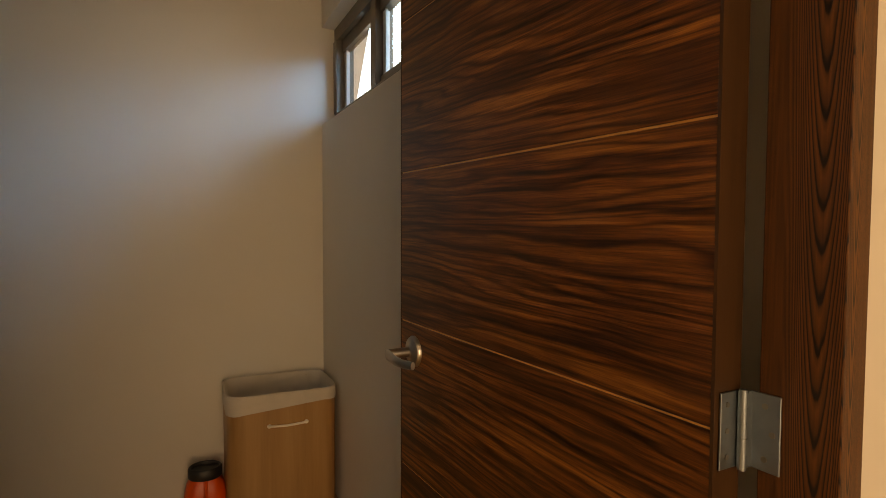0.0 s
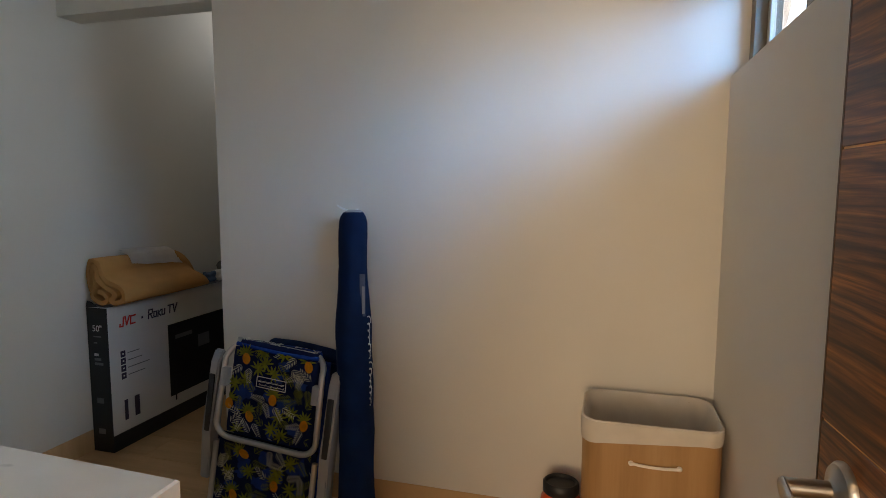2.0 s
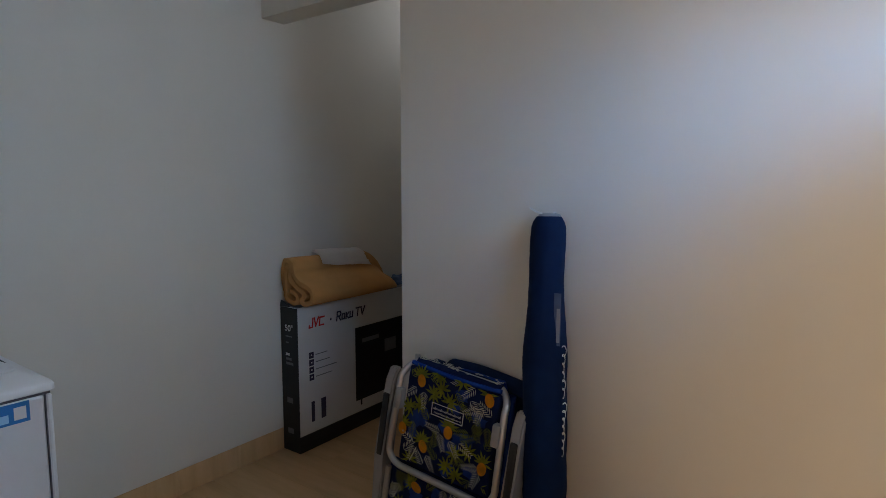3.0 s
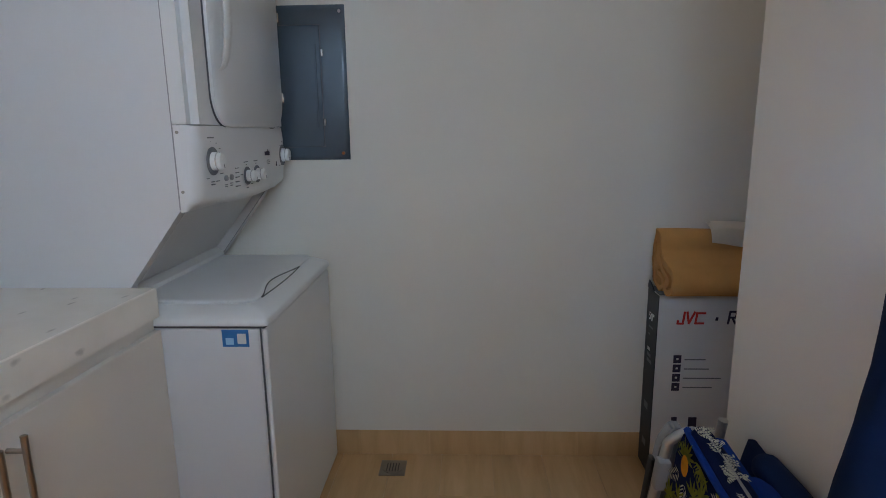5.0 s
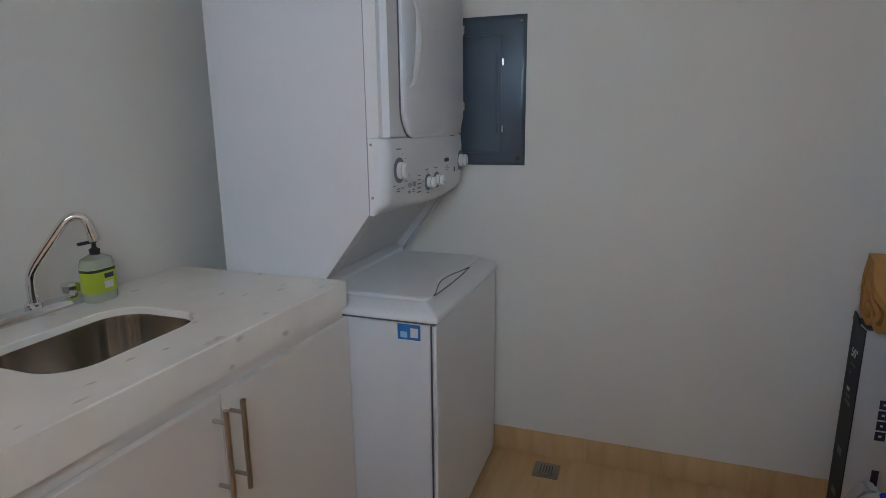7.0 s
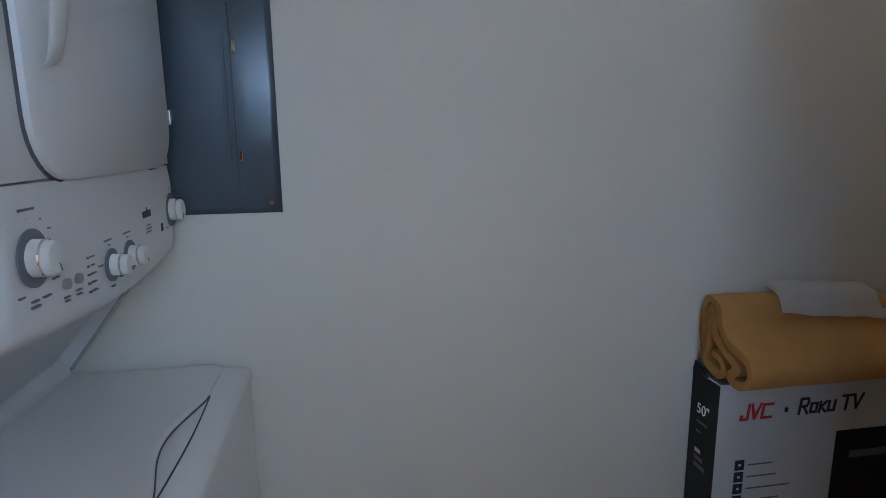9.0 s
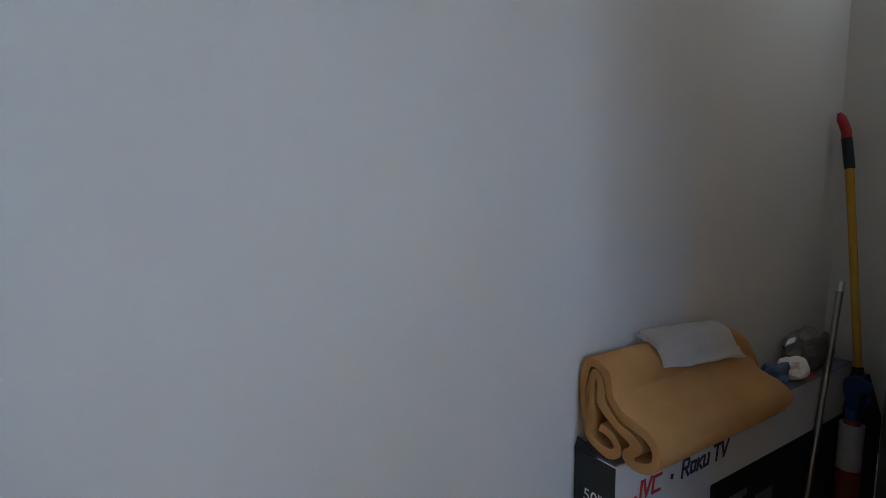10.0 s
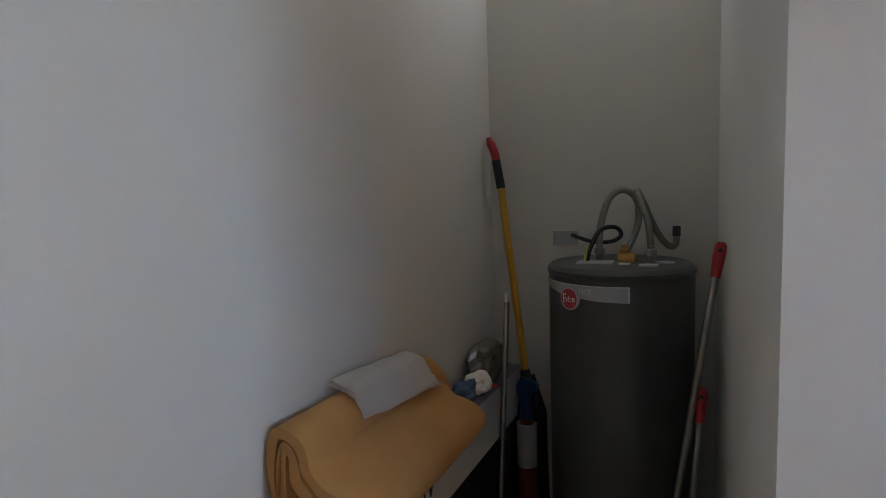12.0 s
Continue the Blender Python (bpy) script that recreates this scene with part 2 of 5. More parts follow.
def cathedral(m, centre, pitch, steep, stops):
    """Plain-sawn grain: nested arches up a board, with dark late-wood lines."""
    n, l, bs = nodes_of(m)
    sp = n.new("ShaderNodeSeparateXYZ")
    l.new(coords(m), sp.inputs[0])
    wob = noise_node(m, coords(m, (6, 14, 1.6)), 2.0, 4, 0.55, 0.3)
    dy = calc(m, "ADD", calc(m, "MULTIPLY_ADD", sp.outputs[0], 2.5, calc(m, "ADD", sp.outputs[1], -2.5 * 0.496)), calc(m, "MULTIPLY_ADD", wob, 0.005, -0.0025 - centre))
    f = calc(m, "SUBTRACT", calc(m, "ADD", sp.outputs[2], calc(m, "MULTIPLY", wob, 0.07)), calc(m, "MULTIPLY", calc(m, "MULTIPLY", dy, dy), steep))
    f = calc(m, "FRACT", calc(m, "DIVIDE", f, pitch))
    col = ramp(m, f, stops)
    fine = noise_node(m, coords(m, (60, 90, 2.2)), 3, 4)
    grain = ramp(m, fine, [(0.35, (0.45, 0.42, 0.40)), (0.6, (1, 1, 1))])
    base(m, mix(m, col, grain, 0.5, "MULTIPLY"))
    bump(m, fine, 0.3, 0.001)


cathedral(PINE, -0.056, 0.046, 520.0, [(0.0, (0.010, 0.004, 0.002)), (0.10, (0.014, 0.006, 0.003)), (0.24, (0.095, 0.036, 0.011)), (0.70, (0.185, 0.072, 0.021)), (0.90, (0.12, 0.046, 0.014)), (0.98, (0.016, 0.006, 0.003))])
BAMBOO = lumber("bamboo_veneer", [(0.25, (0.33, 0.172, 0.064)), (0.5, (0.43, 0.240, 0.097)), (0.75, (0.51, 0.305, 0.134))], 2, (0.5, 9.0), 0.45, 0.2, 2.5)

PLANK = material("wood_look_tile", (0.5, 0.36, 0.22), 0.32)
oi = PLANK.node_tree.nodes.new("ShaderNodeObjectInfo")
pc = noise_node(PLANK, coords(PLANK, (1.0, 9.0, 1.0)), 2.0, 6, 0.6, 0.4)
pcol = ramp(PLANK, pc, [(0.25, (0.56, 0.335, 0.160)), (0.5, (0.67, 0.420, 0.210)), (0.75, (0.75, 0.490, 0.262))])
tone = ramp(PLANK, oi.outputs["Random"], [(0.0, (0.86, 0.84, 0.80)), (1.0, (1, 1, 1))])
base(PLANK, mix(PLANK, pcol, tone, 1.0, "MULTIPLY"))
GROUT = speckled("beige_grout", (0.58, 0.385, 0.20), 0.9, vary=0.1, relief=0.1)

QUARTZ = material("white_quartz", (0.85, 0.81, 0.74), 0.24)
qn_, ql_, qb_ = nodes_of(QUARTZ)


def fleck(scale, turn, sharp, keep):
    """Sparse smudged streaks: one in some cells of a stretched cell pattern."""
    vo = qn_.new("ShaderNodeTexVoronoi")
    vo.inputs["Scale"].default_value = 1.0
    wob = qn_.new("ShaderNodeVectorMath")
    wob.operation = "MULTIPLY_ADD"
    nz = qn_.new("ShaderNodeTexNoise")
    nz.inputs["Scale"].default_value, nz.inputs["Detail"].default_value = 26.0, 4.0
    ql_.new(coords(QUARTZ), nz.inputs["Vector"])
    ql_.new(nz.outputs["Color"], wob.inputs[0])
    wob.inputs[1].default_value = (0.5, 0.5, 0.5)
    ql_.new(coords(QUARTZ, scale, turn), wob.inputs[2])
    ql_.new(wob.outputs[0], vo.inputs["Vector"])
    spx = qn_.new("ShaderNodeSeparateColor")
    ql_.new(vo.outputs["Color"], spx.inputs[0])
    chosen = calc(QUARTZ, "GREATER_THAN", spx.outputs[0], keep)
    near = ramp(QUARTZ, vo.outputs["Distance"], [(sharp * 0.4, (1, 1, 1)), (sharp, (0, 0, 0))])
    return calc(QUARTZ, "MULTIPLY", near, chosen)


qbase = ramp(QUARTZ, noise_node(QUARTZ, coords(QUARTZ), 6.0, 4), [(0.35, (0.82, 0.765, 0.68)), (0.6, (0.88, 0.825, 0.745))])
qa = mix(QUARTZ, qbase, (0.33, 0.30, 0.25), calc(QUARTZ, "MULTIPLY", fleck((14, 34, 24), (0, 20, 25), 0.22, 0.62), 0.45))
base(QUARTZ, mix(QUARTZ, qa, (0.50, 0.46, 0.40), calc(QUARTZ, "MULTIPLY", fleck((5, 14, 9), (0, -35, -15), 0.20, 0.6), 0.6)))


# ---- mesh helpers ----
PLACED = {}


def part(name, bm, mat, parent=None, label="", smooth=False, local=False):
    """Link a bmesh as one mesh; under a parent its points are given in the room's metres, or in the thing's own with local."""
    bmesh.ops.recalc_face_normals(bm, faces=bm.faces)
    me = bpy.data.meshes.new(name)
    bm.to_mesh(me)
    bm.free()
    if smooth:
        for p in me.polygons:
            p.use_smooth = True
        me.set_sharp_from_angle(angle=radians(40))
    me.materials.append(mat)
    ob = new(name, me)
    if parent:
        ob.parent = parent
        PLACED[ob] = PLACED[parent]
        if not local:
            me.transform(PLACED[parent].inverted())
    else:
        PLACED[ob] = Matrix()
    if label:
        tagged(ob, label)
    return ob


def thing(name, m, label, category, group="", kind=""):
    ob = new(name)
    ob.empty_display_size = 0.1
    ob.matrix_world = m
    PLACED[ob] = m.copy()
    return tagged(ob, label, category, group, kind)


def box(bm, x0, x1, y0, y1, z0, z1, r=0.0, seg=2):
    v = [bm.verts.new((x, y, z)) for z in (z0, z1) for y in (y0, y1) for x in (x0, x1)]
    fs = [bm.faces.new([v[i] for i in q]) for q in ((0, 2, 3, 1), (4, 5, 7, 6), (0, 1, 5, 4), (2, 6, 7, 3), (0, 4, 6, 2), (1, 3, 7, 5))]
    if r:
        es = list({e for f in fs for e in f.edges})
        bmesh.ops.bevel(bm, geom=es, offset=r, segments=seg, affect="EDGES", profile=0.5)
    return bm


def boxed(x0, x1, y0, y1, z0, z1, r=0.0, seg=2):
    return box(bmesh.new(), x0, x1, y0, y1, z0, z1, r, seg)


def ring_loft(bm, rings, cap=True):
    rows = [[bm.verts.new(p) for p in ring] for ring in rings]
    n = len(rows[0])
    for a, b in zip(rows, rows[1:]):
        for i in range(n):
            bm.faces.new((a[i], a[(i + 1) % n], b[(i + 1) % n], b[i]))
    if cap:
        bm.faces.new(rows[0])
        bm.faces.new(rows[-1])
    return bm


def tube(bm, pts, r, seg=12, cap=True):
    """A round tube along a run of points; r is one radius or one for each point."""
    pts = [Vector(p) for p in pts]
    rs = r if isinstance(r, (list, tuple)) else [r] * len(pts)
    rings, side = [], None
    for i, p in enumerate(pts):
        d = (pts[min(i + 1, len(pts) - 1)] - pts[max(i - 1, 0)]).normalized()
        if side is None:
            side = d.orthogonal().normalized()
        side = (side - d * side.dot(d)).normalized()
        up = d.cross(side)
        rings.append([p + rs[i] * (side * math.cos(a) + up * math.sin(a)) for a in (2 * math.pi * k / seg for k in range(seg))])
    return ring_loft(bm, rings, cap)


def curve_pts(pts, n=8):
    """A smooth run through the points."""
    pts = [Vector(p) for p in pts]
    out = []
    for i in range(len(pts) - 1):
        p0, p1, p2, p3 = pts[max(i - 1, 0)], pts[i], pts[i + 1], pts[min(i + 2, len(pts) - 1)]
        for k in range(n):
            t = k / n
            out.append(0.5 * ((2 * p1) + (p2 - p0) * t + (2 * p0 - 5 * p1 + 4 * p2 - p3) * t * t + (3 * p1 - p0 - 3 * p2 + p3) * t ** 3))
    return out + [pts[-1]]


def lathe(bm, profile, seg=32, centre=(0, 0)):
    return ring_loft(bm, [[(centre[0] + r * math.cos(a), centre[1] + r * math.sin(a), z) for a in (2 * math.pi * k / seg for k in range(seg))] for r, z in profile])


def round_rect(w, d, r, n=6, cx=0.0, cy=0.0):
    """The outline of a rounded rectangle, as (x, y) pairs."""
    out = []
    for sx, sy, a0 in ((1, 1, 0), (-1, 1, 90), (-1, -1, 180), (1, -1, 270)):
        for k in range(n + 1):
            a = radians(a0 + 90 * k / n)
            out.append((cx + sx * (w / 2 - r) + r * math.cos(a), cy + sy * (d / 2 - r) + r * math.sin(a)))
    return out


def prism(bm, outline, axis, a, b):
    """An outline of pairs pushed out along axis 0, 1 or 2 from a to b."""
    def at(p, t):
        q = [p[0], p[1]]
        q.insert(axis, t)
        return q
    return ring_loft(bm, [[at(p, a) for p in outline], [at(p, b) for p in outline]])


def flat(bm, outline, m):
    """One flat face from an outline of pairs, placed by m."""
    bm.faces.new([bm.verts.new(m @ Vector((x, y, 0))) for x, y in outline])
    return bm


# ---- the room: x runs east, y north ----
WEST, EAST, SOUTH, NORTH, BACK = -2.18, 0.516, 1.90, 3.932, 5.238
PIER, CEIL, T, TS = -1.385, 2.60, 0.10, 0.078
LEDGE, LINTEL = 1.607, 2.012
DOOR_W, DOOR_E, DOOR_TOP = -0.275, 0.526, 2.075


def structure(name, bm, mat, label, category):
    ob = part(name, bm, mat)
    return tagged(ob, label, category, kind="structure")


structure("wall_west", boxed(WEST - T, WEST, SOUTH - T, BACK + T, -0.1, CEIL), WALL, "painted off-white plaster wall behind washer and alcove", "wall")
bm = boxed(PIER, EAST + T, NORTH, NORTH + 0.12, -0.1, CEIL)
box(bm, WEST, PIER, NORTH, NORTH + 0.12, 2.0, CEIL)
structure("wall_north", bm, WALL, "painted off-white wall with an alcove opening", "wall")
structure("wall_alcove_east", prism(bmesh.new(), [(PIER, NORTH + 0.12), (PIER + T, NORTH + 0.12), (PIER + T, BACK), (PIER - 0.038, BACK)], 2, -0.1, CEIL), WALL, "painted side wall of the water heater alcove", "wall")
bm = boxed(WEST, PIER + T, BACK, BACK + T, -0.1, 2.28)
box(bm, WEST, PIER + T, BACK, BACK + T, 2.48, CEIL)
box(bm, WEST, -2.04, BACK, BACK + T, 2.28, 2.48)
box(bm, -1.54, PIER + T, BACK, BACK + T, 2.28, 2.48)
structure("wall_alcove_back", bm, WALL, "painted back wall of the water heater alcove", "wall")
WIN_S = 2.05
# Recess added behind the open door, to keep the hinge gap dark.
SHADE_RECESS = 0.600
bm = boxed(EAST, EAST + 0.16, 2.60, NORTH, -0.1, LEDGE)
box(bm, SHADE_RECESS, EAST + 0.16, SOUTH, 2.60, -0.1, LEDGE)
box(bm, EAST, EAST + 0.16, 2.60, NORTH, LINTEL, CEIL)
box(bm, SHADE_RECESS, EAST + 0.16, SOUTH, 2.60, LINTEL, CEIL)
box(bm, SHADE_RECESS, EAST + 0.16, SOUTH, WIN_S, LEDGE, LINTEL)
structure("wall_east", bm, WALL, "painted off-white wall under a high strip window", "wall")
bm = boxed(WEST, DOOR_W - 0.033, SOUTH - TS, SOUTH, -0.1, CEIL)
box(bm, DOOR_E + 0.033, EAST + 0.16, SOUTH - TS, SOUTH, -0.1, CEIL)
box(bm, DOOR_W - 0.033, DOOR_E + 0.033, SOUTH - TS, SOUTH, DOOR_TOP + 0.04, CEIL)
structure("wall_south", bm, WALL, "painted off-white wall with the doorway in it", "wall")
structure("ceiling", boxed(WEST - T, EAST + 0.16, SOUTH - T, BACK + T, CEIL, CEIL + 0.1), CEILING, "plain white painted ceiling", "ceiling")

# unseen passage outside the doorway, added to enclose and warm its light
structure("floor_passage", boxed(-1.6, 0.95, -1.2, SOUTH - TS, -0.1, -0.004), GROUND, "pale floor of the added unseen passage", "floor")
structure("wall_passage_west", boxed(-1.7, -1.6, -1.2, SOUTH - TS, -0.1, CEIL), WALL, "off-white side wall of the added unseen passage", "wall")
structure("wall_passage_east", boxed(0.95, 1.05, -1.2, SOUTH - TS, -0.1, CEIL), WALL, "off-white side wall of the added unseen passage", "wall")
structure("wall_passage_north", boxed(EAST + 0.16, 0.95, SOUTH - TS, SOUTH, -0.1, CEIL), WALL, "off-white wall of the added passage beside the doorway", "wall")
structure("ceiling_passage", boxed(-1.7, 1.05, -1.2, SOUTH - TS, CEIL, CEIL + 0.1), CEILING, "plain white ceiling of the added unseen passage", "ceiling")

# outdoors
structure("ground", boxed(-40, 40, -40, 40, -0.3, -0.11), GROUND, "pale sunlit paving outside", "ground")

structure("backdrop", boxed(60, 60.2, -60, 140, -0.2, 60), HAZE, "bright hazy sky in the distance", "sky")
building = thing("neighbouring_building", pose(3.6, 12, -0.11), "sunlit cream stucco building across the gap", "building")
part("wall", boxed(3.4, 3.8, -4, 34, -0.11, 4.9), STUCCO, building)
part("ledge", boxed(3.15, 3.4, 2.0, 34, 3.55, 3.80), STUCCO, building)
part("eave", boxed(3.0, 4.2, 15.0, 17.5, 4.9, 5.0), BRONZE, building, "dark projecting eave")
part("pier", boxed(2.7, 3.4, 12.2, 13.6, -0.11, 6.5), STUCCO, building)

# ---- the high strip window ----
window = thing("window_1", pose(0.60, 3.0, LEDGE), "bronze aluminium strip window high in the wall", "window", kind="structure")
part("window_frame", boxed(0.57, 0.64, WIN_S, NORTH, LEDGE + 0.002, 1.655), BRONZE, window)
part("window_frame", boxed(0.57, 0.64, WIN_S, NORTH, 1.955, LINTEL - 0.002), BRONZE, window)
part("window_frame", boxed(0.565, 0.64, NORTH - 0.055, NORTH - 0.002, 1.655, 1.955), BRONZE, window)
part("window_frame", boxed(0.57, 0.64, WIN_S, WIN_S + 0.05, 1.655, 1.955), BRONZE, window)
for y in (3.40, 2.88, 2.42):
    part("mullion", boxed(0.572, 0.638, y - 0.028, y + 0.028, 1.655, 1.955, 0.003), BRONZE, window)
edges = [NORTH - 0.055, 3.428, 3.372, 2.908, 2.852, 2.448, 2.392, WIN_S + 0.05]
for i in range(4):
    y1, y0 = edges[2 * i], edges[2 * i + 1]
    low = 1.662 if i % 2 == 0 else 1.690
    sash = part("sash", boxed(0.59, 0.625, y0 + 0.001, y1 - 0.001, 1.656, low, 0.002), BRONZE, window)
    part("top_rail", boxed(0.59, 0.625, y0 + 0.001, y1 - 0.001, 1.905, 1.954, 0.002), BRONZE, window)
    part("track", boxed(0.598, 0.618, y1 - 0.022, y1 - 0.002, low, 1.905, 0.002), TRACK, window)
    part("track", boxed(0.596, 0.606, y1 - 0.040, y1 - 0.030, low, 1.905, 0.002), TRACK, window)
    pane = part("pane", boxed(0.607, 0.611, y0 + 0.002, y1 - 0.004, low, 1.905), GLASS, window, "clear glass pane")
    pane.visible_shadow = False

# ---- the open door and its frame ----
frame_1 = thing("door_frame", pose(0.03, SOUTH, 0), "dark stained pine door frame round the doorway", "door frame", kind="structure")
part("jamb", boxed(DOOR_E, DOOR_E + 0.033, SOUTH - TS - 0.003, SOUTH + 0.004, 0, DOOR_TOP, 0.002), PINE, frame_1)
part("jamb", boxed(DOOR_W - 0.033, DOOR_W, SOUTH - TS - 0.003, SOUTH + 0.004, 0, DOOR_TOP, 0.002), PINE, frame_1)
part("head", boxed(DOOR_W - 0.033, DOOR_E + 0.033, SOUTH - TS - 0.003, SOUTH + 0.004, DOOR_TOP, DOOR_TOP + 0.033, 0.002), PINE, frame_1)

HX, HY = 0.474, SOUTH + 0.015
door = thing("door_1", pose(HX, HY, 0, 0, 0, 4.3), "open walnut veneer door with pale horizontal grooves", "door", kind="structure")
PLACED[door] = pose(HX, HY, 0)
DW, DT = 0.781, 0.042
cuts = [0.012, 0.327, 0.652, 0.976, 1.302, 1.627, 1.952, 2.062]
for a, c in zip(cuts, cuts[1:]):
    part("panel", boxed(HX, HX + DT, HY + 0.004, HY + DW - 0.002, a + 0.0015, c - 0.0015, 0.001, 1), WALNUT, door)
for z in cuts[1:-1]:
    part("groove", boxed(HX + 0.0025, HX + DT - 0.0025, HY + 0.004, HY + DW - 0.002, z - 0.0015, z + 0.0015), INLAY, door, "pale groove line")
part("edging", boxed(HX - 0.0005, HX + DT + 0.0005, HY, HY + 0.004, 0.012, 2.062), EDGE, door)
part("edging", boxed(HX - 0.0005, HX + DT + 0.0005, HY + DW - 0.002, HY + DW + 0.001, 0.012, 2.062), EDGE, door)
LY, LZ = HY + DW - 0.070, 0.918
lever = part("lever_handle", lathe(bmesh.new(), [(0.0, 0), (0.033, 0), (0.033, 0.004), (0.029, 0.009), (0.014, 0.012), (0.0105, 0.016), (0.0105, 0.060), (0.009, 0.066), (0.0, 0.067)], 28), NICKEL, door, "satin nickel lever handle", True, True)
lever.data.transform(Matrix.Translation((0, LY - HY, LZ)) @ Matrix.Rotation(radians(-90), 4, "Y"))
arm = bmesh.new()
tip = [(0.0, 0.0), (0.03, -0.004), (0.06, -0.008), (0.09, -0.006), (0.115, 0.004)]
ring = []
for s, off in tip:
    w = 0.0125 * (1 - 0.35 * s / 0.115)
    ring.append([(HX - 0.064 + off + 0.0045 * math.cos(a), LY - s, LZ + w * math.sin(a)) for a in (2 * math.pi * k / 12 for k in range(12))])
part("grip", ring_loft(arm, ring), NICKEL, lever, "", True)
for hz in (0.29, 0.974, 1.80):
    KX, KY = HX + 0.034, HY - 0.009
    hinge = part("hinge", tube(bmesh.new(), [(KX, KY, hz - 0.043), (KX, KY, hz + 0.043)], 0.0045, 12), HINGE, door, "zinc butt hinge", True)
    part("leaf", boxed(HX + 0.006, KX, HY - 0.0035, HY - 0.0012, hz - 0.041, hz + 0.041, 0.0006, 1), HINGE, hinge)
    part("leaf", boxed(DOOR_E - 0.0065, DOOR_E - 0.004, HY - 0.042, HY - 0.010, hz - 0.041, hz + 0.041, 0.0006, 1), HINGE, hinge)
    part("leaf_bend", boxed(KX, DOOR_E - 0.004, HY - 0.012, HY - 0.0095, hz - 0.041, hz + 0.041, 0.0006, 1), HINGE, hinge)
    for k in range(5):
        part("knuckle", tube(bmesh.new(), [(KX, KY, hz - 0.041 + 0.0164 * k + 0.0007), (KX, KY, hz - 0.041 + 0.0164 * k + 0.0158)], 0.0052, 12), HINGE, hinge, "", True)
    for dz in (-0.028, 0.0, 0.028):
        sy = HY - 0.026 - 0.008 * (dz == 0)
        part("screw", tube(bmesh.new(), [(DOOR_E - 0.0076, sy, hz + dz), (DOOR_E - 0.006, sy, hz + dz)], 0.0033, 10), STEEL, hinge)
        part("screw", tube(bmesh.new(), [(HX + 0.016, HY - 0.0046, hz + dz), (HX + 0.016, HY - 0.003, hz + dz)], 0.003, 10), STEEL, hinge)

# ---- the stacked washer and dryer ----
unit = thing("washer_dryer", pose(-1.81, 2.45, 0), "white stacked washer and dryer with a sloping splash panel", "washer dryer")
X0, X1, YB = -2.145, -1.467, 2.085
cab = part("washer_cabinet", boxed(X0, X1, YB, 2.768, 0.02, 0.786, 0.006), WHITE_SIDE, unit)
part("front_panel", boxed(X0 + 0.003, X1 - 0.003, 2.771, 2.785, 0.022, 0.784, 0.005), WHITE, cab)
part("seam", boxed(X0 + 0.006, X1 - 0.0025, YB + 0.01, 2.7805, 0.786, 0.7928), SEAM, cab)
part("seam", boxed(X1 - 0.004, X1 + 0.0006, 2.7682, 2.7708, 0.024, 0.786), SEAM, cab)
for fx in (X0 + 0.05, X1 - 0.05):
    for fy in (YB + 0.05, 2.73):
        part("foot", lathe(bmesh.new(), [(0.016, 0), (0.018, 0.004), (0.014, 0.021)], 12, (fx, fy)), DARK, unit)
# the moulded top: a low rim, a broad slope up to the lid
TX0, TX1, TY1 = X0 - 0.002, X1 + 0.004, 2.791
bm = bmesh.new()
rings = []
for z, inset in ((0.793, 0.002), (0.795, 0.0), (0.808, 0.0), (0.814, 0.004), (0.822, 0.016), (0.831, 0.034), (0.837, 0.046), (0.839, 0.060)):
    rings.append([(x, max(y, YB), z) for x, y in round_rect(TX1 - TX0 - 2 * inset, TY1 - YB - inset, 0.012, 4, (TX0 + TX1) / 2, (TY1 + YB - inset) / 2)])
ring_loft(bm, rings)
deck = part("washer_top", bm, WHITE, unit, "", True)


def lid_edge(inset):
    """The lid's outline: rounded front corners and a scooped finger grip along the front."""
    xa, xb, yf = -2.098 + inset, -1.516 - inset, 2.738 - inset
    out = [(xb, 2.415)]
    for k in range(7):
        a = radians(90 * k / 6)
        out.append((xb - 0.030 + 0.030 * math.cos(a), yf - 0.030 + 0.030 * math.sin(a)))
    for k in range(31):
        x = -1.560 - 0.475 * k / 30
        t = min(1.0, max(0.0, (-1.575 - x) / 0.36))
        out.append((x, yf - 0.034 * math.sin(math.pi * t) ** 1.5))
    for k in range(7):
        a = radians(90 + 90 * k / 6)
        out.append((xa + 0.030 + 0.030 * math.cos(a), yf - 0.030 + 0.030 * math.sin(a)))
    return out + [(xa, 2.415)]


bm = bmesh.new()
ring_loft(bm, [[(x, y, z) for x, y in lid_edge(i)] for i, z in ((0.0, 0.8385), (0.0, 0.8440), (0.003, 0.8470), (0.010, 0.8485))])
lid = part("lid", bm, WHITE, deck, "", True)
# Two dark crescents drawn for the shade in the lid's finger grip.
bm = bmesh.new()
gap = [p for p in lid_edge(0.0) if -1.95 < p[0] < -1.566 and p[1] > 2.6]
prism(bm, [(x, y + 0.0025) for x, y in gap] + [(x, y - 0.004) for x, y in reversed(gap)], 2, 0.8385, 0.8412)
part("grip_shadow_gap", bm, SEAM, lid)
bm = bmesh.new()
dip = [(x, 2.741 + 0.006 * math.sin(math.pi * min(1, max(0, (-1.566 - x) / 0.384)))) for x, y in gap]
prism(bm, [(x, y) for x, y in dip] + [(x, y - 0.0022) for x, y in reversed(dip)], 2, 0.8380, 0.8402)
part("grip_lip", bm, SEAM, lid, "", True)
bm = boxed(X1 - 0.001, X1 + 0.0012, 2.668, 2.738, 0.737, 0.783)
st = part("sticker", bm, STICKER, cab, "blue printed sticker")
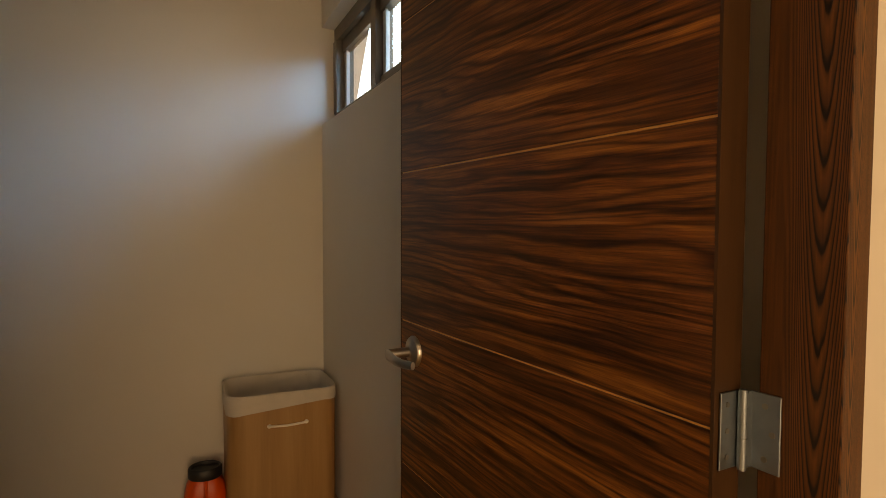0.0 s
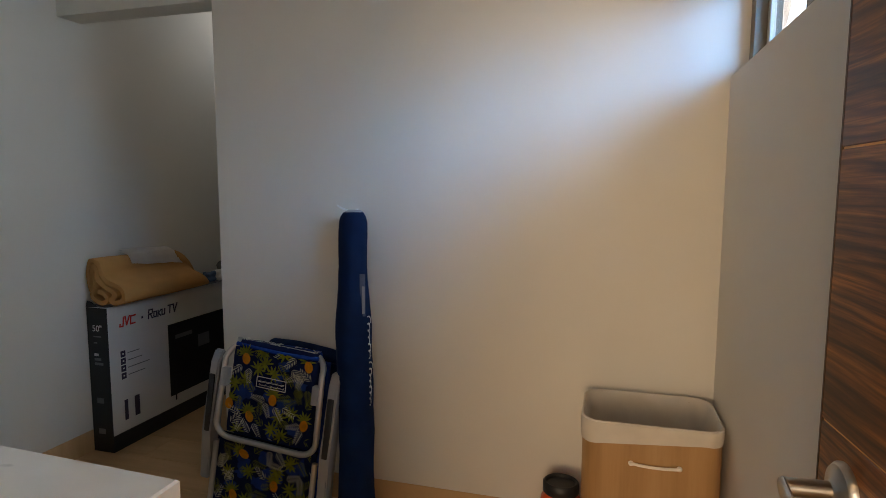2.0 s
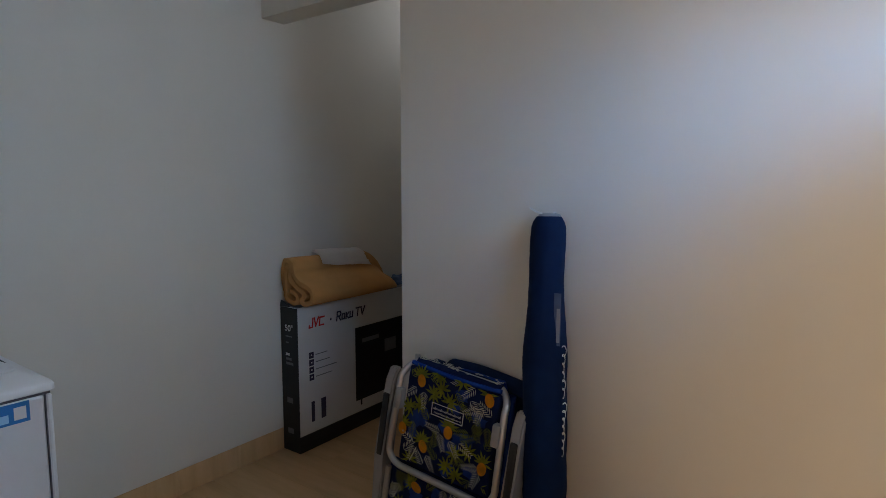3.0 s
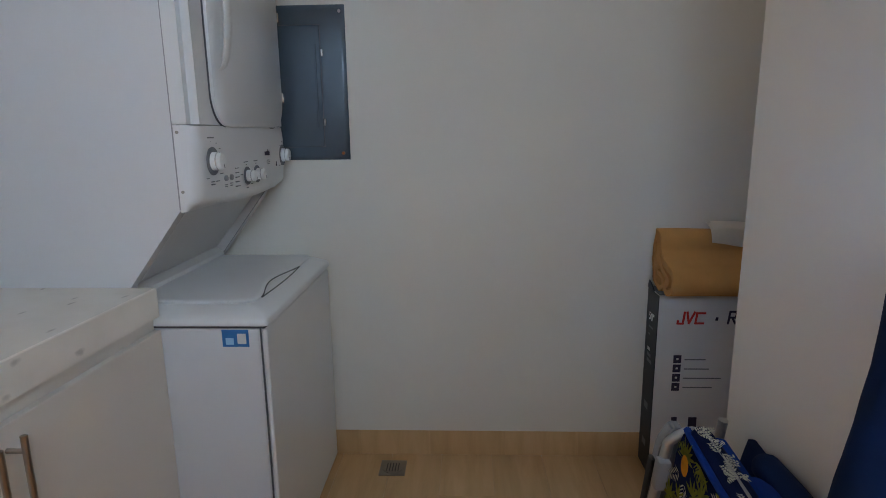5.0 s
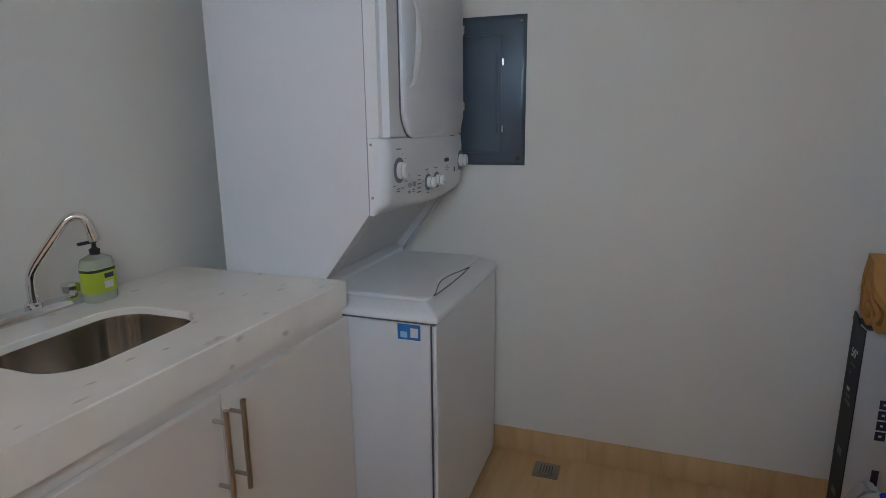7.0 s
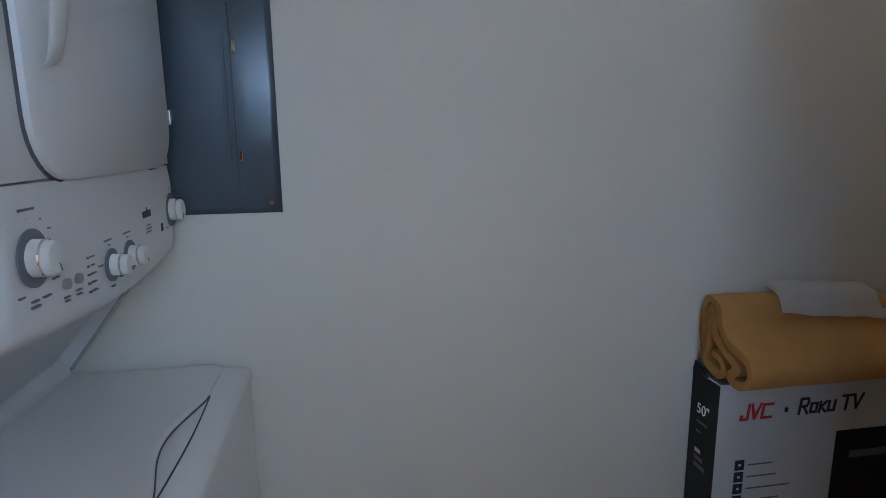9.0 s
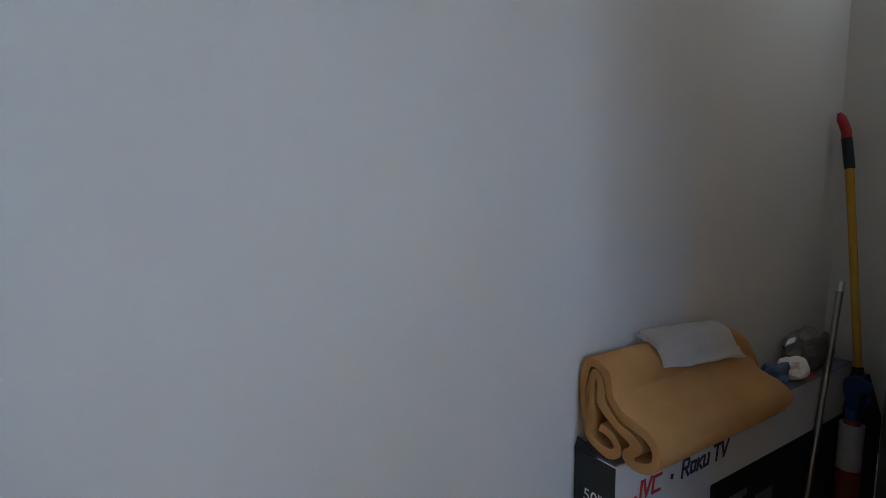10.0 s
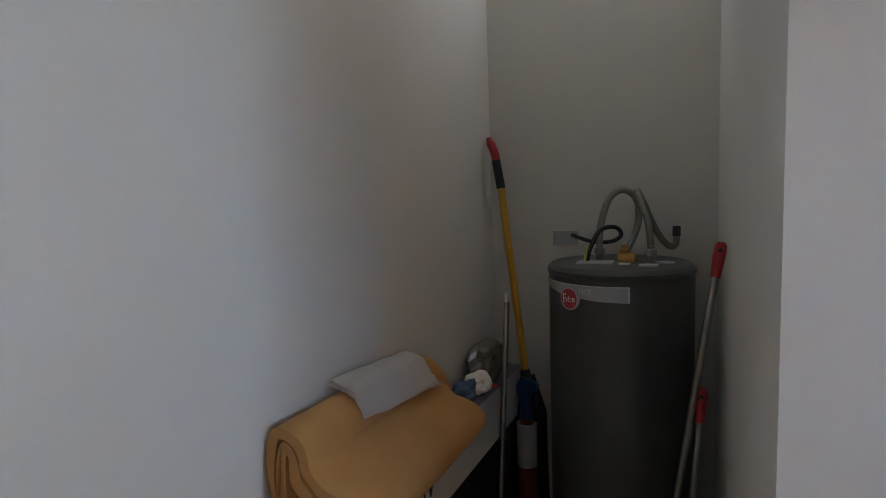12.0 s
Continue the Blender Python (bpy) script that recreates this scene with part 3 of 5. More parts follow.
part("print", boxed(X1 + 0.0012, X1 + 0.0018, 2.677, 2.698, 0.743, 0.761), STICKER_PALE, st)
part("print", boxed(X1 + 0.0012, X1 + 0.0018, 2.708, 2.731, 0.745, 0.773), CARD_WHITE, st)
# dryer above, on a sloping support
part("dryer_cabinet", boxed(X0, X1, YB, 2.592, 1.095, 1.83), WHITE_SIDE, unit)
for xa, xb in ((X1 - 0.035, X1), (X0, X0 + 0.035)):
    bm = bmesh.new()
    prism(bm, [(YB, 0.843), (2.402, 0.843), (2.594, 1.095), (YB, 1.095)], 0, xa, xb)
    part("side_support", bm, WHITE_SIDE, unit)
bm = bmesh.new()
prism(bm, [(YB + 0.01, 0.843), (2.335, 0.843), (2.372, 0.860), (2.545, 1.075), (2.58, 1.094), (YB + 0.01, 1.094)], 0, X0 + 0.035, X1 - 0.035)
part("splash_panel", bm, WHITE, unit, "recessed sloping splash panel", True)
for xa in (X1 - 0.0345, X0 + 0.0345):
    part("seam", tube(bmesh.new(), [(xa, 2.404, 0.848), (xa, 2.593, 1.096)], 0.0016, 6), GREY_PLASTIC, unit)


def bow(x):
    """How far the moulded front swells out towards its middle."""
    u = (x - (X0 + X1) / 2) / ((X1 - X0) / 2)
    return 0.013 * (1 - u * u)


def end_round(x, r=0.026):
    """How far the front draws back at its rounded ends."""
    d = min(x - X0, X1 - x)
    return 0.0 if d >= r else r - math.sqrt(max(0.0, r * r - (r - d) ** 2))


bm = bmesh.new()
rings = []
for k in range(41):
    w = 0.5 - 0.5 * math.cos(math.pi * k / 40)
    x = X0 + 0.001 + (X1 - X0 - 0.001) * w
    u = (x - (X0 + X1) / 2) / ((X1 - X0) / 2)
    rise, out = 0.022 * u * u, bow(x) - end_round(x)
    prof = [(2.594, 1.089), (2.606, 1.090)]
    for q in range(6):
        a = radians(-62 + 68 * q / 5)
        prof.append((2.612 + 0.034 * math.cos(a) + out, 1.118 + rise * 0.8 + 0.030 * math.sin(a)))
    prof += [(2.650 + out, 1.18), (2.652 + out, 1.26), (2.648 + out * 0.8, 1.300), (2.640 + out * 0.7, 1.3020), (2.594, 1.3020)]
    rings.append([(x, max(y, 2.594), z) for y, z in prof])
ring_loft(bm, rings)
con = part("control_panel", bm, WHITE, unit, "", True)
part("seam", boxed(X1 - 0.004, X1 + 0.0016, 2.5918, 2.5942, 1.096, 1.826), GREY_PLASTIC, unit)
part("seam", boxed(X0 + 0.010, X1 - 0.008, 2.60, 2.632, 1.3021, 1.3033), SEAM, unit)
bm = boxed(X0 + 0.001, X1 + 0.001, 2.592, 2.652, 1.3035, 1.829)
bmesh.ops.bevel(bm, geom=[e for e in bm.edges if abs(e.verts[0].co.z - e.verts[1].co.z) > 0.1 and e.verts[0].co.y > 2.63], offset=0.022, segments=4, affect="EDGES")
front = part("dryer_front", bm, WHITE, unit, "", True)
bm = bmesh.new()
dout = [(x, z) for x, z in round_rect(0.545, 0.508, 0.085, 8, -1.828, 1.55)]
prism(bm, dout, 1, 2.651, 2.656)
part("door_gap", bm, SEAM, front)
bm = bmesh.new()
dins = [(x, z) for x, z in round_rect(0.5415, 0.5035, 0.083, 8, -1.828, 1.551)]
dtop = [(x, z) for x, z in round_rect(0.519, 0.482, 0.073, 8, -1.828, 1.551)]
ring_loft(bm, [[(x, 2.654, z) for x, z in dins], [(x, 2.664, z) for x, z in dins], [(x, 2.671, z) for x, z in dtop]])
ddoor = part("dryer_door", bm, WHITE, unit, "", True)
bm = bmesh.new()
hp = curve_pts([(-1.592, 2.669, 1.440), (-1.580, 2.690, 1.462), (-1.572, 2.706, 1.55), (-1.572, 2.704, 1.64), (-1.590, 2.669, 1.70)], 6)
rr = []
for i, p in enumerate(hp):
    w = math.sin(math.pi * (0.04 + 0.92 * i / (len(hp) - 1)))
    rr.append([(p.x + 0.022 * w * math.cos(a) - 0.006 * w, p.y + 0.006 * w * math.sin(a), p.z) for a in (2 * math.pi * q / 14 for q in range(14))])
ring_loft(bm, rr)
part("handle", bm, PLASTIC, ddoor, "", True)
for hz in (1.40, 1.66):
    part("hinge", boxed(-2.104, -2.090, 2.664, 2.676, hz - 0.016, hz + 0.016, 0.003), CHROME, ddoor)


def dial(x, z, r, turn):
    m = Matrix.Translation((x + 1.81, 2.6505 + bow(x) - 2.45, z)) @ Matrix.Rotation(radians(-90), 4, "X") @ Matrix.Rotation(radians(turn), 4, "Z")
    ringob = part("dial_ring", lathe(bmesh.new(), [(r * 1.38, 0), (r * 1.38, 0.0025), (0, 0.0025)], 36), DIAL_GREY, con, "grey printed dial ring", True, True)
    k = part("dial", lathe(bmesh.new(), [(r * 0.90, 0.002), (r * 0.88, 0.016), (r * 0.84, 0.017), (r * 0.82, 0.024), (r * 0.72, 0.027), (0, 0.0275)], 36), PLASTIC, con, "white plastic knob", True, True)
    band = part("chrome_band", lathe(bmesh.new(), [(r * 0.885, 0.0150), (r * 0.905, 0.0155), (r * 0.905, 0.0172), (r * 0.86, 0.0178)], 36), CHROME, k, "", True, True)
    mark = part("pointer", boxed(-0.0009, 0.0009, r * 0.30, r * 0.76, 0.0255, 0.0280), DIAL_GREY, k, "", False, True)
    for ob in (ringob, k, band, mark):
        ob.data.transform(m)


dial(-1.535, 1.212, 0.026, 25)
dial(-1.740, 1.160, 0.019, 40)
dial(-1.817, 1.160, 0.019, 30)
dial(-2.100, 1.206, 0.026, -20)
MARKS = [(-1.535, 1.271, 0.034, 0.0032), (-1.535, 1.2605, 0.010, 0.0022), (-1.565, 1.257, 0.018, 0.0022), (-1.578, 1.243, 0.014, 0.0022), (-1.585, 1.225, 0.005, 0.002), (-1.585, 1.207, 0.004, 0.002),
         (-1.578, 1.178, 0.016, 0.0022), (-1.555, 1.160, 0.016, 0.0022), (-1.530, 1.160, 0.014, 0.0022), (-1.530, 1.153, 0.016, 0.0030), (-1.505, 1.170, 0.012, 0.0022),
         (-1.735, 1.200, 0.028, 0.0024), (-1.738, 1.192, 0.006, 0.002), (-1.812, 1.200, 0.030, 0.0024), (-1.815, 1.192, 0.006, 0.002), (-1.703, 1.166, 0.012, 0.002), (-1.740, 1.126, 0.010, 0.002), (-1.775, 1.134, 0.008, 0.002),
         (-1.600, 1.146, 0.012, 0.0018), (-1.600, 1.141, 0.010, 0.0018), (-1.632, 1.148, 0.014, 0.0018), (-1.632, 1.142, 0.012, 0.0018), (-1.930, 1.196, 0.024, 0.002), (-1.930, 1.190, 0.030, 0.002), (-1.930, 1.184, 0.022, 0.002),
         (-2.095, 1.252, 0.016, 0.0022), (-2.070, 1.240, 0.008, 0.002), (-2.062, 1.172, 0.010, 0.002)]
for k in range(5):
    MARKS += [(-1.664, 1.186 - 0.0125 * k, 0.004, 0.0032), (-1.678, 1.186 - 0.0125 * k, (0.014, 0.010, 0.016, 0.012, 0.014)[k], 0.002)]
for x, z, w, h in MARKS:
    y = 2.6505 + bow(x)
    part("printed_mark", boxed(x - w / 2, x + w / 2, y - 0.003, y + 0.0012, z - h / 2, z + h / 2), DIAL_GREY, con)
part("maker_plate", boxed(-1.945, -1.900, 2.650 + bow(-1.92) - 0.003, 2.652 + bow(-1.92), 1.212, 1.224), PRINT_DARK, con)
part("maker_mark", boxed(-1.928, -1.924, 2.650 + bow(-1.92) - 0.003, 2.652 + bow(-1.92), 1.224, 1.230), PRINT_DARK, con)
part("indicator_slot", boxed(-2.022, -2.016, 2.650 + bow(-2.02) - 0.003, 2.652 + bow(-2.02), 1.172, 1.187), PRINT_DARK, con)
for x in (-1.600, -1.632):
    part("button", tube(bmesh.new(), [(x, 2.648 + bow(x), 1.164), (x, 2.6545 + bow(x), 1.164)], 0.0075, 16), GREY_PLASTIC, con, "grey push button")
for z in (1.285, 1.14):
    part("screw", tube(bmesh.new(), [(X1 - 0.004, 2.604, z), (X1 + 0.0015, 2.604, z)], 0.004, 10), STEEL, con)
bm = bmesh.new()
prism(bm, [(2.330, 0.8395), (2.412, 0.8395), (2.408, 0.858), (2.380, 0.876), (2.345, 0.880)], 0, X0 + 0.036, X1 - 0.002)
part("base_rail", bm, WHITE, unit, "", True)

# ---- sink cabinet, worktop, sink and tap ----
cabinet = thing("sink_cabinet", pose(-0.93, 2.15, 0), "white laminate sink cabinet with two bar-handled doors", "cabinet")
bm = boxed(-1.4645, -1.4465, SOUTH + 0.004, 2.450, 0.09, 0.819)
box(bm, -0.388, -0.370, SOUTH + 0.004, 2.450, 0.09, 0.819)
box(bm, -1.4465, -0.388, SOUTH + 0.004, SOUTH + 0.016, 0.09, 0.819)
box(bm, -1.4465, -0.388, SOUTH + 0.016, 2.450, 0.09, 0.108)
box(bm, -1.4465, -0.388, 2.430, 2.450, 0.108, 0.819)
part("carcass", bm, LAMINATE, cabinet)
part("plinth", boxed(-1.4635, -0.372, SOUTH + 0.004, 2.40, 0.0, 0.09), PLANK, cabinet, "wood-look tile plinth")
part("finger_channel", boxed(-1.464, -0.371, 2.4502, 2.454, 0.784, 0.819), LAMINATE, cabinet)
SEAMX = -0.941
for x0, x1, hx in ((-1.4635, SEAMX - 0.0015, -0.966), (SEAMX + 0.0015, -0.372, -0.915)):
    d = part("door", boxed(x0, x1, 2.4545, 2.473, 0.055, 0.784, 0.0015, 1), LAMINATE, cabinet)
    h = part("handle", tube(bmesh.new(), [(hx, 2.508, 0.556), (hx, 2.508, 0.768)], 0.006, 14), NICKEL, d, "satin nickel bar handle", True)
    for z in (0.588, 0.738):
        part("post", tube(bmesh.new(), [(hx, 2.472, z), (hx, 2.505, z)], 0.0048, 10), NICKEL, d, "", True)


def askew(y, x):
    """The units stand a little out of line with the wall: their fronts run out to the west."""
    return y + 0.033 * (-0.34 - x)


for ob in [cabinet] + list(cabinet.children_recursive):
    if ob.type == "MESH":
        for v in ob.data.vertices:
            w = PLACED[ob] @ v.co
            if w.y > 2.42:
                v.co.y += askew(w.y, w.x) - w.y
CT = 0.897
worktop = thing("worktop", pose(-0.93, 2.16, 0.820), "thick white veined quartz worktop on the cabinet", "worktop")
SX, SY, SW, SD = -0.908, 2.208, 0.372, 0.268
bm = bmesh.new()
hole = round_rect(SW, SD, 0.085, 8, SX, SY)
hn = len(hole)


def to_edge(p):
    """The point of the worktop's outline straight out from the sink's centre through p."""
    dx, dy = p[0] - SX, p[1] - SY
    ts = []
    for lim, d, c in ((-1.4655, dx, SX), (-0.34, dx, SX), (SOUTH + 0.003, dy, SY), (2.472, dy, SY)):
        if abs(d) > 1e-9 and (lim - c) / d > 0:
            ts.append((lim - c) / d)
    t = min(ts)
    return (SX + dx * t, SY + dy * t)


corners = [(-0.34, 2.472), (-1.4655, 2.472), (-1.4655, SOUTH + 0.003), (-0.34, SOUTH + 0.003)]
outer = [to_edge(p) for p in hole]
for c in corners:
    k = min(range(hn), key=lambda i: (outer[i][0] - c[0]) ** 2 + (outer[i][1] - c[1]) ** 2)
    outer[k] = c
rows = []
for ring_, z in ((hole, 0.820), (hole, CT - 0.003), ([(SX + (x - SX) * 1.012, SY + (y - SY) * 1.012) for x, y in hole], CT), ([(x + (0.003 if x < -1.46 else 0) - (0.003 if x > -0.36 else 0), y - (0.003 if y > 2.46 else 0)) for x, y in outer], CT), (outer, CT - 0.003), (outer, 0.820)):
    rows.append([bm.verts.new((x, y, z)) for x, y in ring_])
rows.append(rows[0])
for a, c in zip(rows, rows[1:]):
    for i in range(hn):
        j = (i + 1) % hn
        bm.faces.new((a[i], a[j], c[j], c[i]))
for v in bm.verts:
    if v.co.y > 2.45:
        v.co.y = askew(v.co.y, v.co.x)
part("slab", bm, QUARTZ, worktop)

sink = thing("sink", pose(SX, SY, CT - 0.2), "undermount stainless steel sink bowl in the worktop", "sink")
bm = bmesh.new()
levels = [(0.996, CT - 0.018), (0.992, CT - 0.018), (0.985, CT - 0.03), (0.95, CT - 0.18), (0.88, CT - 0.215), (0.70, CT - 0.222), (0.12, CT - 0.226)]
ring_loft(bm, [[(SX + (x - SX) * s, SY + (y - SY) * s, z) for x, y in hole] for s, z in levels], False)
bm.faces.new([v for v in bm.verts][-hn:])
part("bowl", bm, BOWL, sink, "", True)
part("drain", lathe(bmesh.new(), [(0.0, CT - 0.2255), (0.038, CT - 0.2255), (0.040, CT - 0.220), (0.030, CT - 0.218), (0.026, CT - 0.222), (0, CT - 0.222)], 24, (SX, SY)), CHROME, sink, "", True)

tap = thing("tap", pose(-0.96, 1.945, CT), "chrome two-handle tap with a tall swivel spout", "tap")
bm = bmesh.new()
plate = round_rect(0.25, 0.05, 0.018, 5, -0.955, 1.945)
ring_loft(bm, [[(x, y, CT + 0.001) for x, y in plate], [(x, y, CT + 0.016) for x, y in plate], [(-0.955 + (x + 0.955) * 0.97, 1.945 + (y - 1.945) * 0.8, CT + 0.022) for x, y in plate]])
part("base_plate", bm, CHROME, tap, "", True)
sp = curve_pts([(-0.955, 1.952, CT + 0.022), (-0.955, 1.953, CT + 0.085), (-0.962, 1.960, CT + 0.118), (-0.998, 1.985, CT + 0.180), (-1.024, 2.004, CT + 0.222), (-1.042, 2.017, CT + 0.232), (-1.058, 2.030, CT + 0.220), (-1.064, 2.036, CT + 0.182)], 6)
part("spout", tube(bmesh.new(), sp, 0.0105, 14), CHROME, tap, "", True)
part("collar", lathe(bmesh.new(), [(0.019, CT + 0.02), (0.019, CT + 0.032), (0.013, CT + 0.036), (0.013, CT + 0.04)], 20, (-0.955, 1.950)), CHROME, tap, "", True)
part("nozzle", tube(bmesh.new(), [(-1.0635, 2.0355, CT + 0.190), (-1.0665, 2.0385, CT + 0.168)], 0.0125, 14), CHROME, tap, "", True)
for hx in (-1.055, -0.855):
    bm = lathe(bmesh.new(), [(0.014, CT + 0.02), (0.015, CT + 0.03), (0.021, CT + 0.032), (0.022, CT + 0.05), (0.018, CT + 0.056), (0, CT + 0.057)], 8, (hx, 1.945))
    part("knob", bm, CHROME, tap)

soap = thing("soap_bottle", pose(-1.105, 1.985, CT), "hand soap pump bottle with lime green label", "bottle")
bm = bmesh.new()
so = round_rect(0.080, 0.056, 0.022, 5, -1.105, 1.985)


def ring_at(outline, s, z, cx, cy):
    return [(cx + (x - cx) * s, cy + (y - cy) * s, z) for x, y in outline]


ring_loft(bm, [ring_at(so, s, CT + z, -1.105, 1.985) for s, z in ((0.9, 0.0005), (1, 0.006), (1, 0.098), (0.9, 0.112), (0.5, 0.120), (0.36, 0.123))])
part("bottle", bm, SOAP, soap, "", True)
bm = bmesh.new()
ring_loft(bm, [ring_at(so, 1.02, CT + z, -1.105, 1.985) for z in (0.026, 0.088)])
lab = part("label", bm, GREEN_LABEL, soap, "lime green label", True)
part("label_band", ring_loft(bmesh.new(), [ring_at(so, 1.03, CT + z, -1.105, 1.985) for z in (0.080, 0.087)]), DARK, lab)
part("print", boxed(-1.126, -1.100, 2.0120, 2.0145, CT + 0.062, CT + 0.074), PRINT_DARK, lab)
part("print", boxed(-1.122, -1.098, 2.0120, 2.0145, CT + 0.036, CT + 0.054), CARD_WHITE, lab)
bm = lathe(bmesh.new(), [(0.012, CT + 0.122), (0.013, CT + 0.136), (0.006, CT + 0.140), (0.0045, CT + 0.155), (0, CT + 0.156)], 16, (-1.105, 1.985))
box(bm, -1.112, -1.062, 1.979, 1.991, CT + 0.152, CT + 0.160, 0.003)
part("pump", bm, DARK, soap, "black pump top", True)

# ---- breaker panel on the west wall ----
panel = thing("breaker_panel", pose(WEST, 2.70, 1.45), "blue-grey enamelled electrical breaker panel on the wall", "electrical panel")
bm = bmesh.new()
ring_loft(bm, [[(WEST + d, y, z) for y, z in ((2.50 + i, 1.184 + i), (2.882 - i, 1.184 + i), (2.882 - i, 1.716 - i), (2.50 + i, 1.716 - i))] for d, i in ((0.001, 0.0), (0.004, 0.0), (0.0055, 0.001), (0.0115, 0.013), (0.012, 0.015))])
part("cover", bm, PANEL_GREY, panel, "", True)
pd = part("door", boxed(WEST + 0.012, WEST + 0.016, 2.545, 2.792, 1.232, 1.648, 0.0015), PANEL_GREY, panel)
part("ridge", boxed(WEST + 0.016, WEST + 0.023, 2.772, 2.779, 1.30, 1.585, 0.002), PANEL_GREY, pd)
for a in ((2.543, 2.545, 1.230, 1.650), (2.792, 2.7945, 1.230, 1.650)):
    part("door_gap", boxed(WEST + 0.0118, WEST + 0.0128, *a), SEAM, panel)
for a in ((2.543, 2.7945, 1.2295, 1.232), (2.543, 2.7945, 1.648, 1.6505)):
    part("door_gap", boxed(WEST + 0.0118, WEST + 0.0128, *a), SEAM, panel)
for z in (1.318, 1.555):
    part("catch", boxed(WEST + 0.012, WEST + 0.021, 2.796, 2.803, z - 0.012, z + 0.012, 0.001), CHROME, panel)
for y, z in ((2.860, 1.208), (2.866, 1.692), (2.52, 1.208), (2.52, 1.692)):
    part("screw", tube(bmesh.new(), [(WEST + 0.011, y, z), (WEST + 0.016, y, z)], 0.006, 12), CHROME, panel, "", True)

# ---- floor drain ----
fd = thing("floor_drain", pose(-2.075, 3.015, 0), "square steel floor drain with a round grate", "drain")
part("plate", boxed(-2.125, -2.025, 2.965, 3.065, 0.001, 0.004, 0.001), STEEL, fd)
part("grate", lathe(bmesh.new(), [(0.040, 0.003), (0.040, 0.006), (0.034, 0.0065), (0, 0.005)], 28, (-2.075, 3.015)), STEEL, fd, "", True)
for i in range(-2, 3):
    part("slot", boxed(-2.075 - 0.026, -2.075 + 0.026, 3.013 + 0.011 * i, 3.017 + 0.011 * i, 0.0055, 0.0072), SEAM, fd)

# ---- boxed television, blanket and cloth ----
BX0, BX1, BY0, BY1, BZ = WEST + 0.004, -2.058, 3.985, 5.165, 0.702
tv = thing("television_box", pose(-2.12, 4.52, 0), "white and black cardboard television box standing on edge", "box")
part("carton", boxed(BX0, BX1, BY0, BY1, 0, BZ, 0.003, 1), CARD_WHITE, tv)
end = part("end_panel", boxed(BX0 + 0.001, BX1 + 0.0006, BY0 - 0.0015, BY0 + 0.001, 0.002, BZ - 0.002), CARD_BLACK, tv, "black printed end panel")
part("bottom_band", boxed(BX1 - 0.001, BX1 + 0.0016, BY0 + 0.001, BY1 - 0.002, 0.002, 0.082), CARD_BLACK, tv, "black printed band")
part("top_panel", boxed(BX0 + 0.001, BX1 + 0.0004, BY0 + 0.33, BY1 - 0.001, BZ - 0.001, BZ + 0.0012), CARD_GREY, tv, "grey printed top")
part("red_print", boxed(-2.092, -2.062, 4.90, 4.935, BZ + 0.001, BZ + 0.0018), PRINT_RED, tv, "red printed mark")
for y in (4.83, 4.885, 4.965):
    part("dark_print", boxed(-2.150 + 0.02 * (y > 4.85), -2.075, y, y + 0.006, BZ + 0.001, BZ + 0.0018), PRINT_DARK, tv)
part("flap", boxed(BX0 + 0.002, BX1 - 0.002, BY0 + 0.003, BY0 + 0.32, BZ, BZ + 0.004), CARD_GREY, tv)
bm = bmesh.new()
prism(bm, [(BX0 + 0.002, BZ + 0.0), (BX0 + 0.010, BZ + 0.030), (BX0 + 0.034, BZ + 0.024), (BX0 + 0.07, BZ + 0.002)], 1, BY0 - 0.004, BY0)
part("torn_flap", bm, CARD_BLACK, tv)
scr = part("screen_picture", boxed(BX1, BX1 + 0.0012, 4.360, 5.13, 0.145, 0.535), CARD_BLACK, tv, "black printed picture of a screen")
part("print", boxed(BX1 + 0.0012, BX1 + 0.0018, 4.410, 4.540, 0.448, 0.470), CARD_GREY, scr)
part("print", boxed(BX1 + 0.0012, BX1 + 0.0018, 4.585, 4.68, 0.36, 0.43), CARD_GREY, scr)
part("stand_foot", boxed(BX1, BX1 + 0.0012, 4.395, 4.405, 0.115, 0.146), CARD_BLACK, scr)


def bars(name, runs, y0, z0, h, wd, mat, lean=0.12):
    """One printed mark made of joined bars, each run a chain of (across, up) in units of its height."""
    bm = bmesh.new()
    for run in runs:
        pts = [Vector((y0 + (a + lean * u) * h, z0 + u * h)) for a, u in run]
        for p, q in zip(pts, pts[1:]):
            d = (q - p).normalized()
            n = Vector((-d.y, d.x)) * wd / 2
            p2, q2 = p - d * wd * 0.35, q + d * wd * 0.35
            prism(bm, [(p2 + n)[:], (q2 + n)[:], (q2 - n)[:], (p2 - n)[:]], 0, BX1, BX1 + 0.0011 + 0.00002 * len(bm.verts) / 8)
    part(name, bm, mat, tv)


